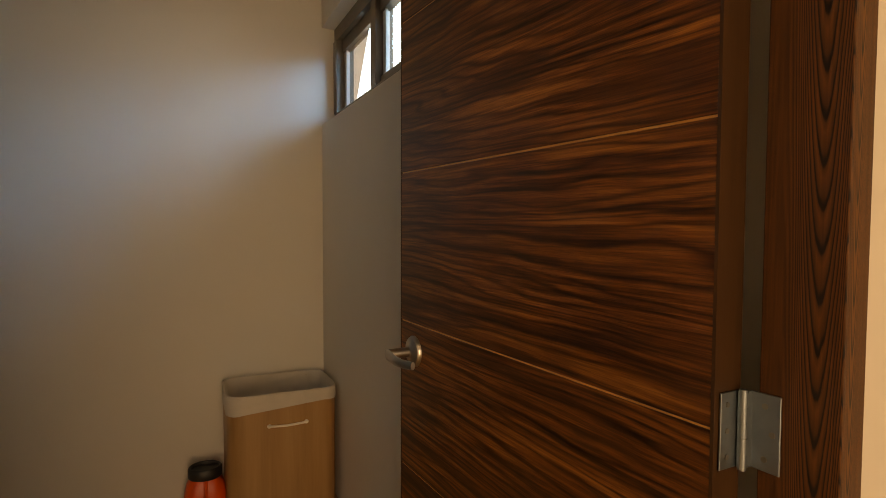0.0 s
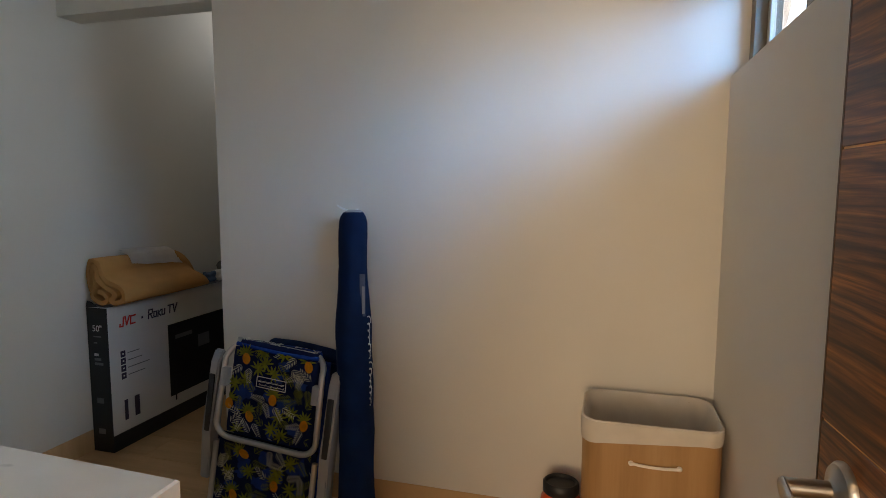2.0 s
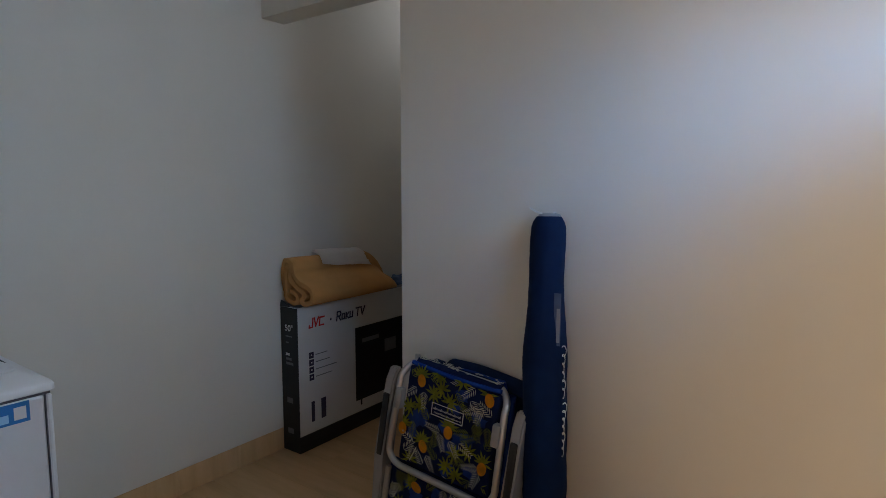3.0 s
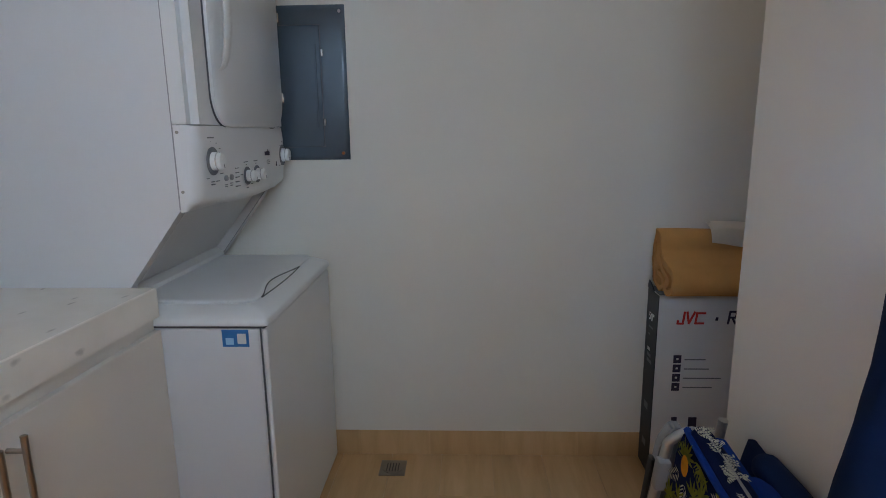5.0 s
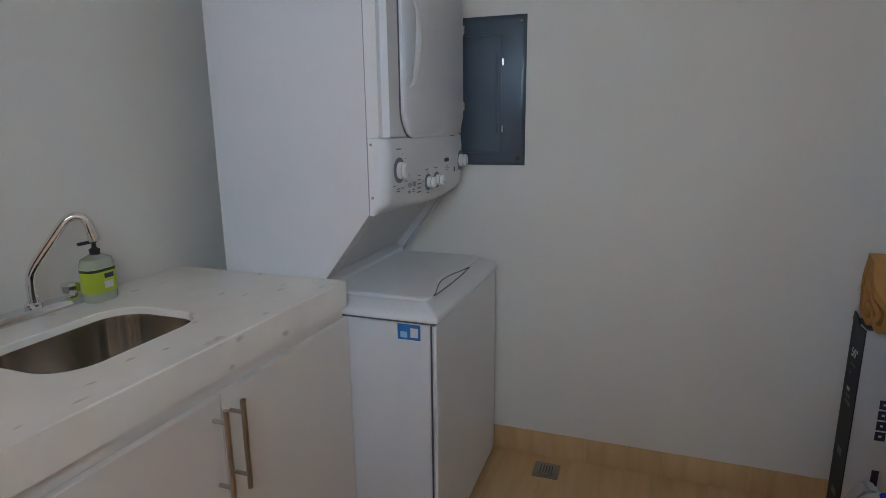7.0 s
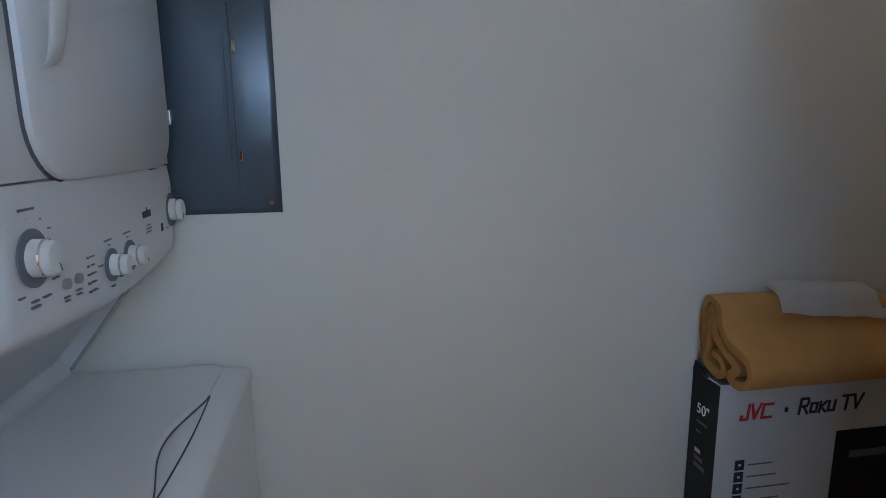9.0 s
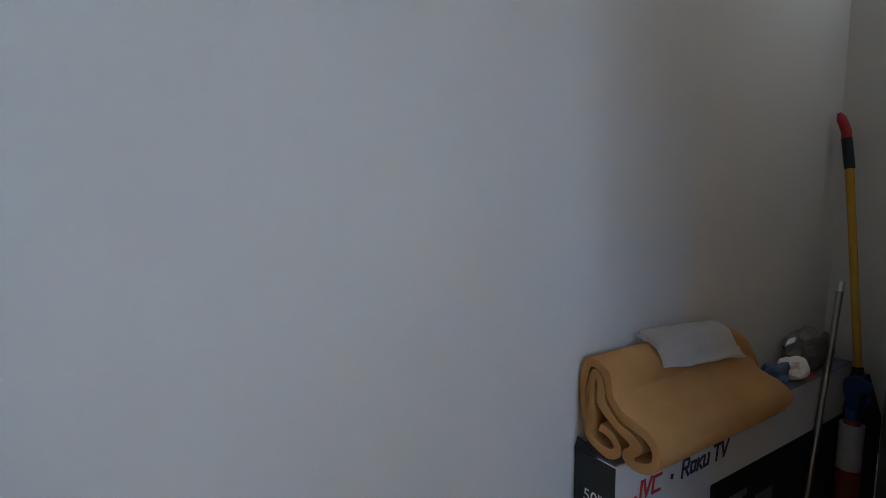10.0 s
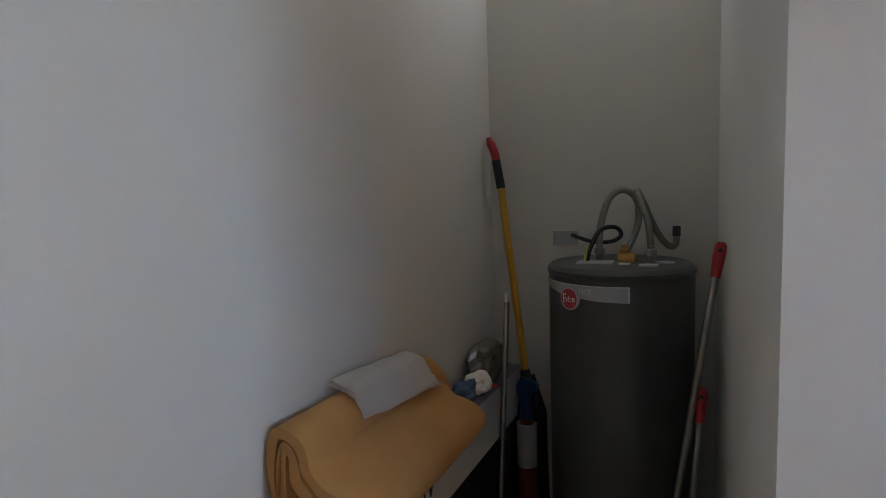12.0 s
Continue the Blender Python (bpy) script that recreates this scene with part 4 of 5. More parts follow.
RED_RUNS = (((0.0, 0.28), (0.0, 0.04), (0.42, 0.04), (0.42, 1.0)), ((0.62, 1.0), (0.90, 0.06), (1.22, 1.0)), ((2.06, 0.92), (1.42, 0.92), (1.42, 0.06), (2.06, 0.06)))
for run in RED_RUNS:
    bars("printed_stroke", (run,), 4.055, 0.596, 0.044, 0.0076, PRINT_RED)
bars("printed_dot", (((0.0, 0.0), (0.0, 0.14)),), 4.192, 0.612, 0.044, 0.009, PRINT_DARK)
DARK_RUNS = ((((0.0, 0.0), (0.0, 1.0), (0.48, 1.0), (0.56, 0.76), (0.48, 0.50), (0.05, 0.50)), ((0.26, 0.48), (0.58, 0.0))),
             (((0.80, 0.06), (0.80, 0.64), (1.20, 0.64), (1.20, 0.06), (0.80, 0.06)),),
             (((1.44, 0.0), (1.44, 0.70)), ((1.86, 0.70), (1.50, 0.36), (1.88, 0.0))),
             (((2.06, 0.70), (2.06, 0.06), (2.48, 0.06), (2.48, 0.70)),),
             (((2.98, 0.96), (3.70, 0.96)), ((3.33, 0.94), (3.33, 0.0))),
             (((3.82, 1.0), (4.10, 0.04), (4.46, 1.0)),))
for runs in DARK_RUNS:
    bars("printed_stroke", runs, 4.232, 0.598, 0.044, 0.0074, PRINT_DARK)
for k in range(4):
    z = 0.448 - 0.036 * k
    ic = part("icon", boxed(BX1, BX1 + 0.0012, 4.050, 4.078, z, z + 0.030), PRINT_DARK, tv)
    part("icon_print", boxed(BX1 + 0.0012, BX1 + 0.0018, 4.060, 4.068, z + 0.012, z + 0.019), CARD_WHITE, ic)
    part("text_line", boxed(BX1, BX1 + 0.001, 4.090, 4.090 + (0.075, 0.09, 0.135, 0.105)[k], z + 0.011, z + 0.015), CARD_GREY, tv)
for y0, y1 in ((4.058, 4.078), (4.120, 4.150)):
    part("printed_remote", boxed(BX1, BX1 + 0.0012, y0, y1, 0.135, 0.235), PRINT_DARK, tv)
for w, z in ((0.045, 0.560), (0.02, 0.53), (0.04, 0.24), (0.04, 0.09)):
    part("print", boxed(BX0 + 0.035, BX0 + 0.035 + w, BY0 - 0.0022, BY0 - 0.001, z, z + 0.006 + 0.02 * (z in (0.24, 0.09))), CARD_GREY, end)


def lettering(name, words, size, m, mat, parent):
    cu = bpy.data.curves.new(name, "FONT")
    cu.body, cu.size, cu.extrude = words, size, 0.0004
    tmp = new(name + "_tmp", cu)
    me = bpy.data.meshes.new_from_object(tmp.evaluated_get(bpy.context.evaluated_depsgraph_get()))
    bpy.data.objects.remove(tmp)
    me.materials.clear()
    me.materials.append(mat)
    me.transform(PLACED[parent].inverted() @ m)
    ob = new(name, me)
    ob.parent = parent
    PLACED[ob] = PLACED[parent]
    return ob


for k in range(3):
    part("print", boxed(BX0 + 0.034, BX0 + 0.060 + 0.012 * k, BY0 - 0.0022, BY0 - 0.001, 0.470 - 0.022 * k, 0.482 - 0.022 * k), CARD_GREY if k else CARD_WHITE, end)
lettering("size_print", '50"', 0.042, pose(BX0 + 0.030, BY0 - 0.002, 0.588, 90, 0, 0), SCRIPT, end)

blanket = thing("folded_blanket", pose(-2.08, 4.25, BZ + 0.004), "mustard fleece blanket folded over the television box", "blanket")
FOLD = [(-2.150, 0.775), (-2.160, 0.870), (-2.150, 0.912), (-2.120, 0.920), (-2.092, 0.907), (-2.083, 0.885), (-2.080, 0.856), (-2.054, 0.828), (-2.014, 0.810), (-1.977, 0.790), (-1.962, 0.766), (-1.968, 0.742), (-1.992, 0.729), (-2.020, 0.727), (-2.037, 0.741), (-2.010, 0.762), (-2.030, 0.784), (-2.068, 0.802), (-2.101, 0.835), (-2.106, 0.876), (-2.120, 0.896), (-2.134, 0.880), (-2.131, 0.805), (-2.140, 0.758), (-2.120, 0.730), (-2.085, 0.7225), (-2.060, 0.737), (-2.076, 0.764), (-2.106, 0.778)]
mid = curve_pts([(x, 0, z) for x, z in FOLD], 6)


def fold_outline(th):
    left, right = [], []
    for i, p in enumerate(mid):
        d = (mid[min(i + 1, len(mid) - 1)] - mid[max(i - 1, 0)]).normalized()
        n = Vector((-d.z, 0, d.x))
        left.append(p + n * th)
        right.append(p - n * th)
    return left + right[::-1]


bm = bmesh.new()
rings = []
for k in range(25):
    y = 3.990 + 0.63 * k / 24
    f = 1.0 if y < 4.36 else 1.0 - 0.66 * ((y - 4.36) / 0.263) ** 3.6
    ring_ = []
    for p in fold_outline(0.0105):
        w = 0.006 * noise.noise((p.x * 9, y * 5, p.z * 9)) * min(1, (y - 3.986) * 9)
        fx = 0.55 + 0.45 * f
        ring_.append((-2.10 + (p.x + 2.10) * fx + w, y + 0.014 * noise.noise((p.x * 14, 1.3, p.z * 14)) * (k == 0), max(0.7085, 0.712 + (p.z - 0.712) * f + w)))
    rings.append(ring_)
ring_loft(bm, rings)
part("fleece", bm, BLANKET, blanket, "", True)

cloth = thing("white_cloth", pose(-2.09, 4.3, 0.9), "folded white cotton cloth lying on the blanket", "cloth")


DRAPE = ((-2.175, 0.946), (-2.145, 0.940), (-2.115, 0.936), (-2.092, 0.926), (-2.076, 0.903), (-2.064, 0.872), (-2.048, 0.852), (-2.02, 0.836))


def top_of(x):
    """The height at which a cloth hung over the fold lies."""
    for (xa, za), (xb, zb) in zip(DRAPE, DRAPE[1:]):
        if x <= xb:
            return za + (zb - za) * (x - xa) / (xb - xa)
    return DRAPE[-1][1]


for lift, ex in ((0.004, 0.0), (0.0095, 0.012)):
    bm = bmesh.new()
    n1, n2 = 24, 20
    A, B, C, D = Vector((-2.163, 4.170 + ex)), Vector((-2.069, 4.158 + ex * 0.4)), Vector((-2.052, 4.486 - ex)), Vector((-2.130, 4.444 - ex))
    grid = []
    for i in range(n1 + 1):
        row = []
        for j in range(n2 + 1):
            u, v = i / n1, j / n2
            p = (A * (1 - u) + B * u) * (1 - v) + (D * (1 - u) + C * u) * v
            f = 1.0 if p.y < 4.36 else 1.0 - 0.66 * ((p.y - 4.36) / 0.263) ** 3.6
            z = 0.712 + (top_of(p.x) - 0.712) * f + lift + 0.004 * noise.noise((p.x * 22, p.y * 16, lift * 90))
            row.append(bm.verts.new((p.x, p.y, z)))
        grid.append(row)
    for i in range(n1):
        for j in range(n2):
            bm.faces.new((grid[i][j], grid[i + 1][j], grid[i + 1][j + 1], grid[i][j + 1]))
    bmesh.ops.solidify(bm, geom=list(bm.faces), thickness=0.003)
    part("fold", bm, CLOTH, cloth, "", True)

bag = thing("crumpled_bag", pose(-2.12, 5.00, BZ), "crumpled clear plastic bag lying on the box", "bag")
bm = bmesh.new()
bmesh.ops.create_icosphere(bm, subdivisions=3, radius=0.055)
for v in bm.verts:
    v.co *= 1 + 0.45 * noise.noise(v.co * 28)
    v.co = Vector((-2.118 + v.co.x * 0.95, 5.00 + v.co.y * 2.0, BZ + 0.058 + v.co.z * 1.3))
    v.co.z = max(v.co.z, BZ + 0.001)
part("film", bm, BAG, bag)
rag = thing("crumpled_rag", pose(-2.10, 4.82, BZ), "small crumpled blue and white rag on the box", "cloth")
bm = bmesh.new()
bmesh.ops.create_icosphere(bm, subdivisions=3, radius=0.04)
for v in bm.verts:
    v.co *= 1 + 0.6 * noise.noise(v.co * 38 + Vector((3, 1, 2)))
    v.co = Vector((-2.095 + v.co.x * 0.8, 4.85 + v.co.y * 1.3, BZ + 0.034 + v.co.z * 0.9))
    v.co.z = max(v.co.z, BZ + 0.001)
part("fabric", bm, CLOTH, rag)
bm = bmesh.new()
bmesh.ops.create_icosphere(bm, subdivisions=3, radius=0.036)
for v in bm.verts:
    v.co *= 1 + 0.6 * noise.noise(v.co * 40 + Vector((7, 2, 5)))
    v.co = Vector((-2.110 + v.co.x * 0.9, 4.765 + v.co.y * 1.2, max(BZ + 0.001, BZ + 0.032 + v.co.z * 0.9)))
part("blue_fabric", bm, RAG_BLUE, rag, "faded blue cloth")

# ---- water heater ----
HC = (-1.690, 4.985)
HR, HT = 0.207, 1.106
heater = thing("water_heater", pose(*HC, 0), "dark grey cylindrical electric water heater", "water heater")
part("tank", lathe(bmesh.new(), [(HR - 0.01, 0.04), (HR, 0.05), (HR, HT - 0.026)], 64, HC), TANK, heater, "", True)
part("cap", lathe(bmesh.new(), [(HR, HT - 0.026), (HR + 0.004, HT - 0.024), (HR + 0.004, HT - 0.012), (HR - 0.008, HT), (0.05, HT + 0.006), (0, HT + 0.006)], 64, HC), TANK, heater, "", True)
for a in (30, 150, 270):
    fx, fy = HC[0] + 0.16 * math.cos(radians(a)), HC[1] + 0.16 * math.sin(radians(a))
    part("leg", boxed(fx - 0.02, fx + 0.02, fy - 0.02, fy + 0.02, 0, 0.045), DARK, heater)


def wrap(a0, a1, z0, z1, off, curve=0.0, n=18):
    """A thin plate bent round the tank between two angles."""
    bm = bmesh.new()
    rows = []
    for i in range(n + 1):
        a = radians(a0 + (a1 - a0) * i / n)
        dip = curve * (1 - (i / n)) ** 2
        rows.append([bm.verts.new((HC[0] + r * math.cos(a), HC[1] + r * math.sin(a), z)) for r, z in ((HR + off, z0 + dip), (HR + off, z1), (HR + off - 0.003, z1), (HR + off - 0.003, z0 + dip))])
    for a, b_ in zip(rows, rows[1:]):
        for i in range(4):
            bm.faces.new((a[i], a[(i + 1) % 4], b_[(i + 1) % 4], b_[i]))
    bm.faces.new(rows[0]), bm.faces.new(rows[-1])
    return bm


plate = part("name_plate", wrap(196, 284, 1.022, 1.064, 0.003, 0.028), PLATE, heater, "silver name plate", True)
part("rim_line", wrap(196, 284, 1.0625, 1.0650, 0.0045), CARD_WHITE, plate)
part("rim_line", wrap(283, 284.6, 1.022, 1.0650, 0.0045), CARD_WHITE, plate)


def on_tank(deg, z, off):
    a = radians(deg)
    return Matrix.Translation((HC[0] + (HR + off) * math.cos(a), HC[1] + (HR + off) * math.sin(a), z)) @ Matrix.Rotation(a + math.pi / 2, 4, "Z") @ Matrix.Rotation(math.pi / 2, 4, "X")


lettering("plate_print", "NCE", 0.020, on_tank(247, 1.041, 0.0045), CARD_WHITE, heater)
badge_m = on_tank(239, 1.024, 0.0)
bm = lathe(bmesh.new(), [(0.0, 0.0), (0.031, 0.0), (0.031, 0.009), (0.0, 0.009)], 32)
badge = part("badge", bm, CARD_WHITE, heater, "round red maker badge", True, True)
badge.data.transform(PLACED[heater].inverted() @ badge_m)
for nm, pr, mt in (("badge_face", [(0.0, 0.0), (0.0285, 0.0), (0.0285, 0.0098), (0.0, 0.0098)], RED),):
    f = part(nm, lathe(bmesh.new(), pr, 32), mt, badge, "", True, True)
    f.data.transform(PLACED[heater].inverted() @ badge_m)
bm = bmesh.new()
for x0, x1, y0, y1 in ((-0.021, -0.017, -0.014, 0.014), (-0.017, -0.009, 0.010, 0.014), (-0.017, -0.009, 0.0, 0.003), (-0.010, -0.006, -0.010, 0.0), (-0.003, 0.000, -0.008, 0.008), (0.003, 0.010, -0.008, -0.005), (0.003, 0.010, 0.0, 0.003), (0.013, 0.016, -0.008, 0.004), (0.018, 0.021, -0.008, 0.004)):
    box(bm, x0, x1, y0, y1, 0.0095, 0.0104)
mk = part("badge_print", bm, CARD_WHITE, badge, "", False, True)
mk.data.transform(PLACED[heater].inverted() @ badge_m)
Z = HT - 0.010
for x, y, mat in ((-1.745, 4.965, HOSE), (-1.672, 4.945, BRASS), (-1.597, 4.935, STEEL)):
    part("fitting", lathe(bmesh.new(), [(0.016, Z - 0.004), (0.016, Z + 0.014), (0.012, Z + 0.016), (0.012, Z + 0.034), (0.015, Z + 0.036), (0.015, Z + 0.052), (0.009, Z + 0.056), (0.009, Z + 0.066)], 8, (x, y)), mat, heater, "", False)
part("relief_valve", boxed(-1.690, -1.638, 4.925, 4.962, Z + 0.010, Z + 0.042, 0.008), BRASS, heater, "brass relief valve", True)
part("hose", tube(bmesh.new(), curve_pts([(-1.745, 4.965, Z + 0.05), (-1.742, 4.975, Z + 0.12), (-1.722, 5.00, Z + 0.195), (-1.685, 5.02, Z + 0.222), (-1.648, 5.03, Z + 0.195), (-1.640, 5.02, Z + 0.13), (-1.655, 4.98, Z + 0.07), (-1.670, 4.945, Z + 0.042)], 7), 0.010, 12), HOSE, heater, "braided water hose", True)
part("hose", tube(bmesh.new(), curve_pts([(-1.597, 4.935, Z + 0.055), (-1.608, 4.955, Z + 0.13), (-1.636, 4.99, Z + 0.20), (-1.642, 5.02, Z + 0.215), (-1.628, 5.06, Z + 0.175), (-1.592, 5.11, Z + 0.085), (-1.562, 5.13, Z + 0.045), (-1.543, 5.135, Z + 0.048), (-1.540, 5.135, Z + 0.08)], 7), 0.010, 12), HOSE, heater, "braided water hose", True)
part("hose_cap", tube(bmesh.new(), [(-1.540, 5.135, Z + 0.075), (-1.540, 5.135, Z + 0.105)], 0.012, 12), RUBBER, heater, "", True)
part("access_plate", boxed(-1.800, -1.700, 4.890, 4.955, HT + 0.001, HT + 0.009, 0.002), PLATE, heater)
part("cable", tube(bmesh.new(), curve_pts([(-1.775, 4.925, Z), (-1.768, 4.935, Z + 0.05), (-1.742, 4.96, Z + 0.105), (-1.705, 5.0, Z + 0.112), (-1.695, 5.06, Z + 0.085), (-1.73, 5.13, Z + 0.058), (-1.80, 5.18, Z + 0.050), (-1.88, 5.215, Z + 0.07)], 7), 0.0065, 10), RUBBER, heater, "black power cable", True)
part("cable", tube(bmesh.new(), curve_pts([(-1.780, 4.922, Z), (-1.778, 4.928, Z + 0.035), (-1.768, 4.940, Z + 0.066)], 6), 0.004, 8), YELLOW_WIRE, heater, "yellow wire", True)
for x, y, w in ((-1.60, 4.885, 0.05), (-1.56, 4.95, 0.045), (-1.665, 4.90, 0.03)):
    part("paper_label", boxed(x - w / 2, x + w / 2, y - 0.012, y + 0.012, HT + 0.001, HT + 0.0075), CARD_WHITE, heater)
part("side_label", wrap(190, 197, 0.30, 0.52, 0.003), CARD_WHITE, heater, "", True)

outlet = thing("junction_box", pose(-1.905, BACK, 1.155), "small grey metal outlet box on the alcove wall", "outlet")
part("plate", boxed(-1.950, -1.862, BACK - 0.006, BACK - 0.001, 1.128, 1.178, 0.002), PLATE, outlet)
for x in (-1.942, -1.87):
    part("screw", tube(bmesh.new(), [(x, BACK - 0.009, 1.153), (x, BACK - 0.005, 1.153)], 0.004, 10), STEEL, outlet)

# ---- brooms, poles and bottle in the alcove ----
broom = thing("broom", pose(-2.0, 5.10, 0), "broom with yellow pole and black and red grip", "broom")
P = [Vector(p) for p in ((-1.985, 5.115, 0.45), (-2.030, 5.13, 0.69), (-2.118, 5.17, 1.335), (-2.140, 5.175, 1.46), (-2.160, 5.165, 1.515))]
part("pole", tube(bmesh.new(), [P[0], P[1], P[2]], 0.0125, 12), YELLOW, broom, "yellow pole", True)
part("grip", tube(bmesh.new(), [P[2], P[2].lerp(P[3], 0.8)], 0.0155, 12), DARK, broom, "black grip", True)
part("grip_end", tube(bmesh.new(), curve_pts([P[2].lerp(P[3], 0.8), P[3], P[4]], 5), [0.015] * 9 + [0.010, 0.006], 12), RED, broom, "red grip end", True)
bm = bmesh.new()
for i in range(60):
    a, t = i * 2.399, (i % 10) / 10
    x, y = -2.0 + 0.045 * (2 * t - 1), 5.115 + 0.022 * math.sin(a)
    tube(bm, [(-2.018 + (x + 2.0) * 0.35, y, 0.68), (x, y, 0.55), (x + 0.01 * math.cos(a), y + 0.01 * math.sin(a), 0.002 + 0.1 * (i % 3))], 0.006, 5)
part("bristles", bm, DARK, broom, "black bristle head")
part("collar", tube(bmesh.new(), [(-2.030, 5.125, 0.70), (-2.020, 5.12, 0.62)], [0.016, 0.026], 12), DARK, broom, "", True)
pole = thing("metal_pole", pose(-2.04, 4.80, 0), "thin galvanised metal pole with a white tip", "pole")
part("shaft", tube(bmesh.new(), [(-2.040, 4.80, 0.0), (-2.046, 4.99, 0.965)], 0.0095, 12), STEEL, pole, "", True)
part("tip", tube(bmesh.new(), [(-2.046, 4.99, 0.965), (-2.0462, 4.996, 0.995)], 0.010, 12), PLASTIC, pole, "white plastic tip", True)
bottle = thing("cleaner_bottle", pose(-2.03, 5.06, 0), "tall red spray bottle with a white label and blue head", "bottle")
part("body", lathe(bmesh.new(), [(0.032, 0.0), (0.034, 0.01), (0.034, 0.505), (0.02, 0.545)], 24, (-2.012, 5.070)), DARK_RED, bottle, "", True)
part("collar", lathe(bmesh.new(), [(0.020, 0.545), (0.021, 0.550), (0.021, 0.580), (0.0, 0.582)], 18, (-2.012, 5.070)), TRIGGER, bottle, "blue screw collar", True)
bm = bmesh.new()
prism(bm, [(-2.044, 0.645), (-2.040, 0.677), (-2.000, 0.685), (-1.970, 0.673), (-1.966, 0.651), (-1.996, 0.641), (-2.000, 0.581), (-2.026, 0.581)], 1, 5.056, 5.084)
bmesh.ops.bevel(bm, geom=list(bm.edges), offset=0.004, segments=2, affect="EDGES")
part("spray_head", bm, TRIGGER, bottle, "blue spray head", True)
part("trigger", tube(bmesh.new(), curve_pts([(-1.978, 5.070, 0.649), (-1.972, 5.070, 0.625), (-1.980, 5.070, 0.597)], 5), 0.006, 8), TRIGGER, bottle, "", True)
part("label", lathe(bmesh.new(), [(0.0348, 0.380), (0.0348, 0.530)], 24, (-2.012, 5.070)), LABEL_GREY, bottle, "white paper label", True)


def handled_pole(name, top, foot, label):
    t, f = Vector(top), Vector(foot)
    ob = thing(name, pose(f.x, f.y, 0), label, "mop handle", "handles leaning in the alcove")
    d = (t - f).normalized()
    part("shaft", tube(bmesh.new(), [f, t - d * 0.075], 0.0098, 12), STEEL, ob, "grey metal shaft", True)
    g = part("grip", tube(bmesh.new(), [t - d * 0.085, t - d * 0.03, t - d * 0.008, t], [0.0115, 0.0145, 0.0135, 0.008], 14), RED, ob, "red plastic grip", True)
    part("hang_hole", tube(bmesh.new(), [t - d * 0.018 + Vector((0, -0.0168, 0)), t - d * 0.018 + Vector((0, 0.0168, 0))], 0.005, 10), DARK, g)


handled_pole("mop_pole", (-1.424, 4.74, 1.19), (-1.60, 4.70, 0.0), "grey mop pole with red grip leaning on the wall")
handled_pole("short_mop_pole", (-1.462, 4.735, 0.83), (-1.52, 4.66, 0.0), "shorter grey mop pole with red grip")

# ---- beach chair and umbrella against the north wall ----
chair = thing("beach_chair", pose(-1.088, 3.690, 0.008, -4, 6, 1) @ Matrix.Diagonal((1, 1, 0.965, 1)), "folded beach chair with pineapple print fabric", "chair")
PR = random.Random(4)


def local_part(name, bm, mat, parent, label="", smooth=True):
    return part(name, bm, mat, parent, label, smooth, True)


loop = [(x, 0.0, z) for x, z in round_rect(0.400, 0.375, 0.06, 7, 0.0, 0.485)]
loop = [(x * (1.06 - 0.16 * (z - 0.30)), y + (0.05 if z > 0.60 else 0) * ((z - 0.60) / 0.07), z) for x, y, z in loop]
local_part("front_tube", tube(bmesh.new(), loop + loop[:2], 0.0115, 12, False), ALU, chair, "bent aluminium tube")


def soft_panel(w, d, cx, cy, z0, z1, amp=0.004, taper=0.0, seed=0.0, n=20):
    """A padded cloth panel with soft wrinkles, standing between two heights."""
    rings = []
    for k in range(n + 1):
        t = k / n
        z = z0 + (z1 - z0) * t
        e = min(1.0, 0.55 + 5 * min(t, 1 - t))
        ww_, dd = w * (1 - taper * t), d * e
        ring_ = round_rect(ww_, dd, dd * 0.42, 5)
        out = []
        m_ = len(ring_)
        for q in range(m_):
            x, y = ring_[q]
            x2, y2 = ring_[(q + 1) % m_]
            for s in range(4 if abs(x2 - x) > 0.05 else 1):
                u = s / 4
                px, py = x + (x2 - x) * u, y + (y2 - y) * u
                wv_ = amp * noise.noise((px * 13 + seed, py * 30, z * 11 + seed))
                out.append((cx + px + wv_ * 0.6, cy + py + wv_, z + amp * noise.noise((px * 9, seed, 3.0)) * (k in (0, n))))
        rings.append(out)
    return ring_loft(bmesh.new(), rings)


pouch = local_part("pouch", soft_panel(0.362, 0.046, 0, 0.034, 0.312, 0.655, 0.0025, 0.02, 1.0), NAVY_DARK, chair, "printed navy pouch")
local_part("pouch_flap", soft_panel(0.355, 0.050, 0.0, 0.050, 0.590, 0.684, 0.006, 0.06, 2.0, 10), NAVY_DARK, pouch, "printed pouch flap")
local_part("piping", tube(bmesh.new(), curve_pts([(-0.172, 0.028, 0.668), (-0.06, 0.022, 0.664), (0.06, 0.022, 0.663), (0.172, 0.028, 0.668)], 6), 0.008, 8), ROYAL, pouch, "royal blue edge")
lower = local_part("lower_seat", soft_panel(0.420, 0.024, -0.005, 0.032, 0.02, 0.300, 0.0018, 0.0, 3.0), NAVY_DARK, chair, "printed navy seat fabric")
back = local_part("back_panel", soft_panel(0.40, 0.034, 0.0, 0.105, 0.03, 0.640, 0.008, 0.05, 4.0), ROYAL, chair, "blue canvas back")
local_part("back_fold", soft_panel(0.22, 0.040, 0.06, 0.100, 0.600, 0.675, 0.010, 0.25, 5.0, 10), ROYAL, chair, "folded blue canvas")
local_part("strap", soft_panel(0.24, 0.022, -0.035, 0.078, 0.56, 0.648, 0.005, 0.1, 6.0, 10), DARK, chair, "black padded strap")
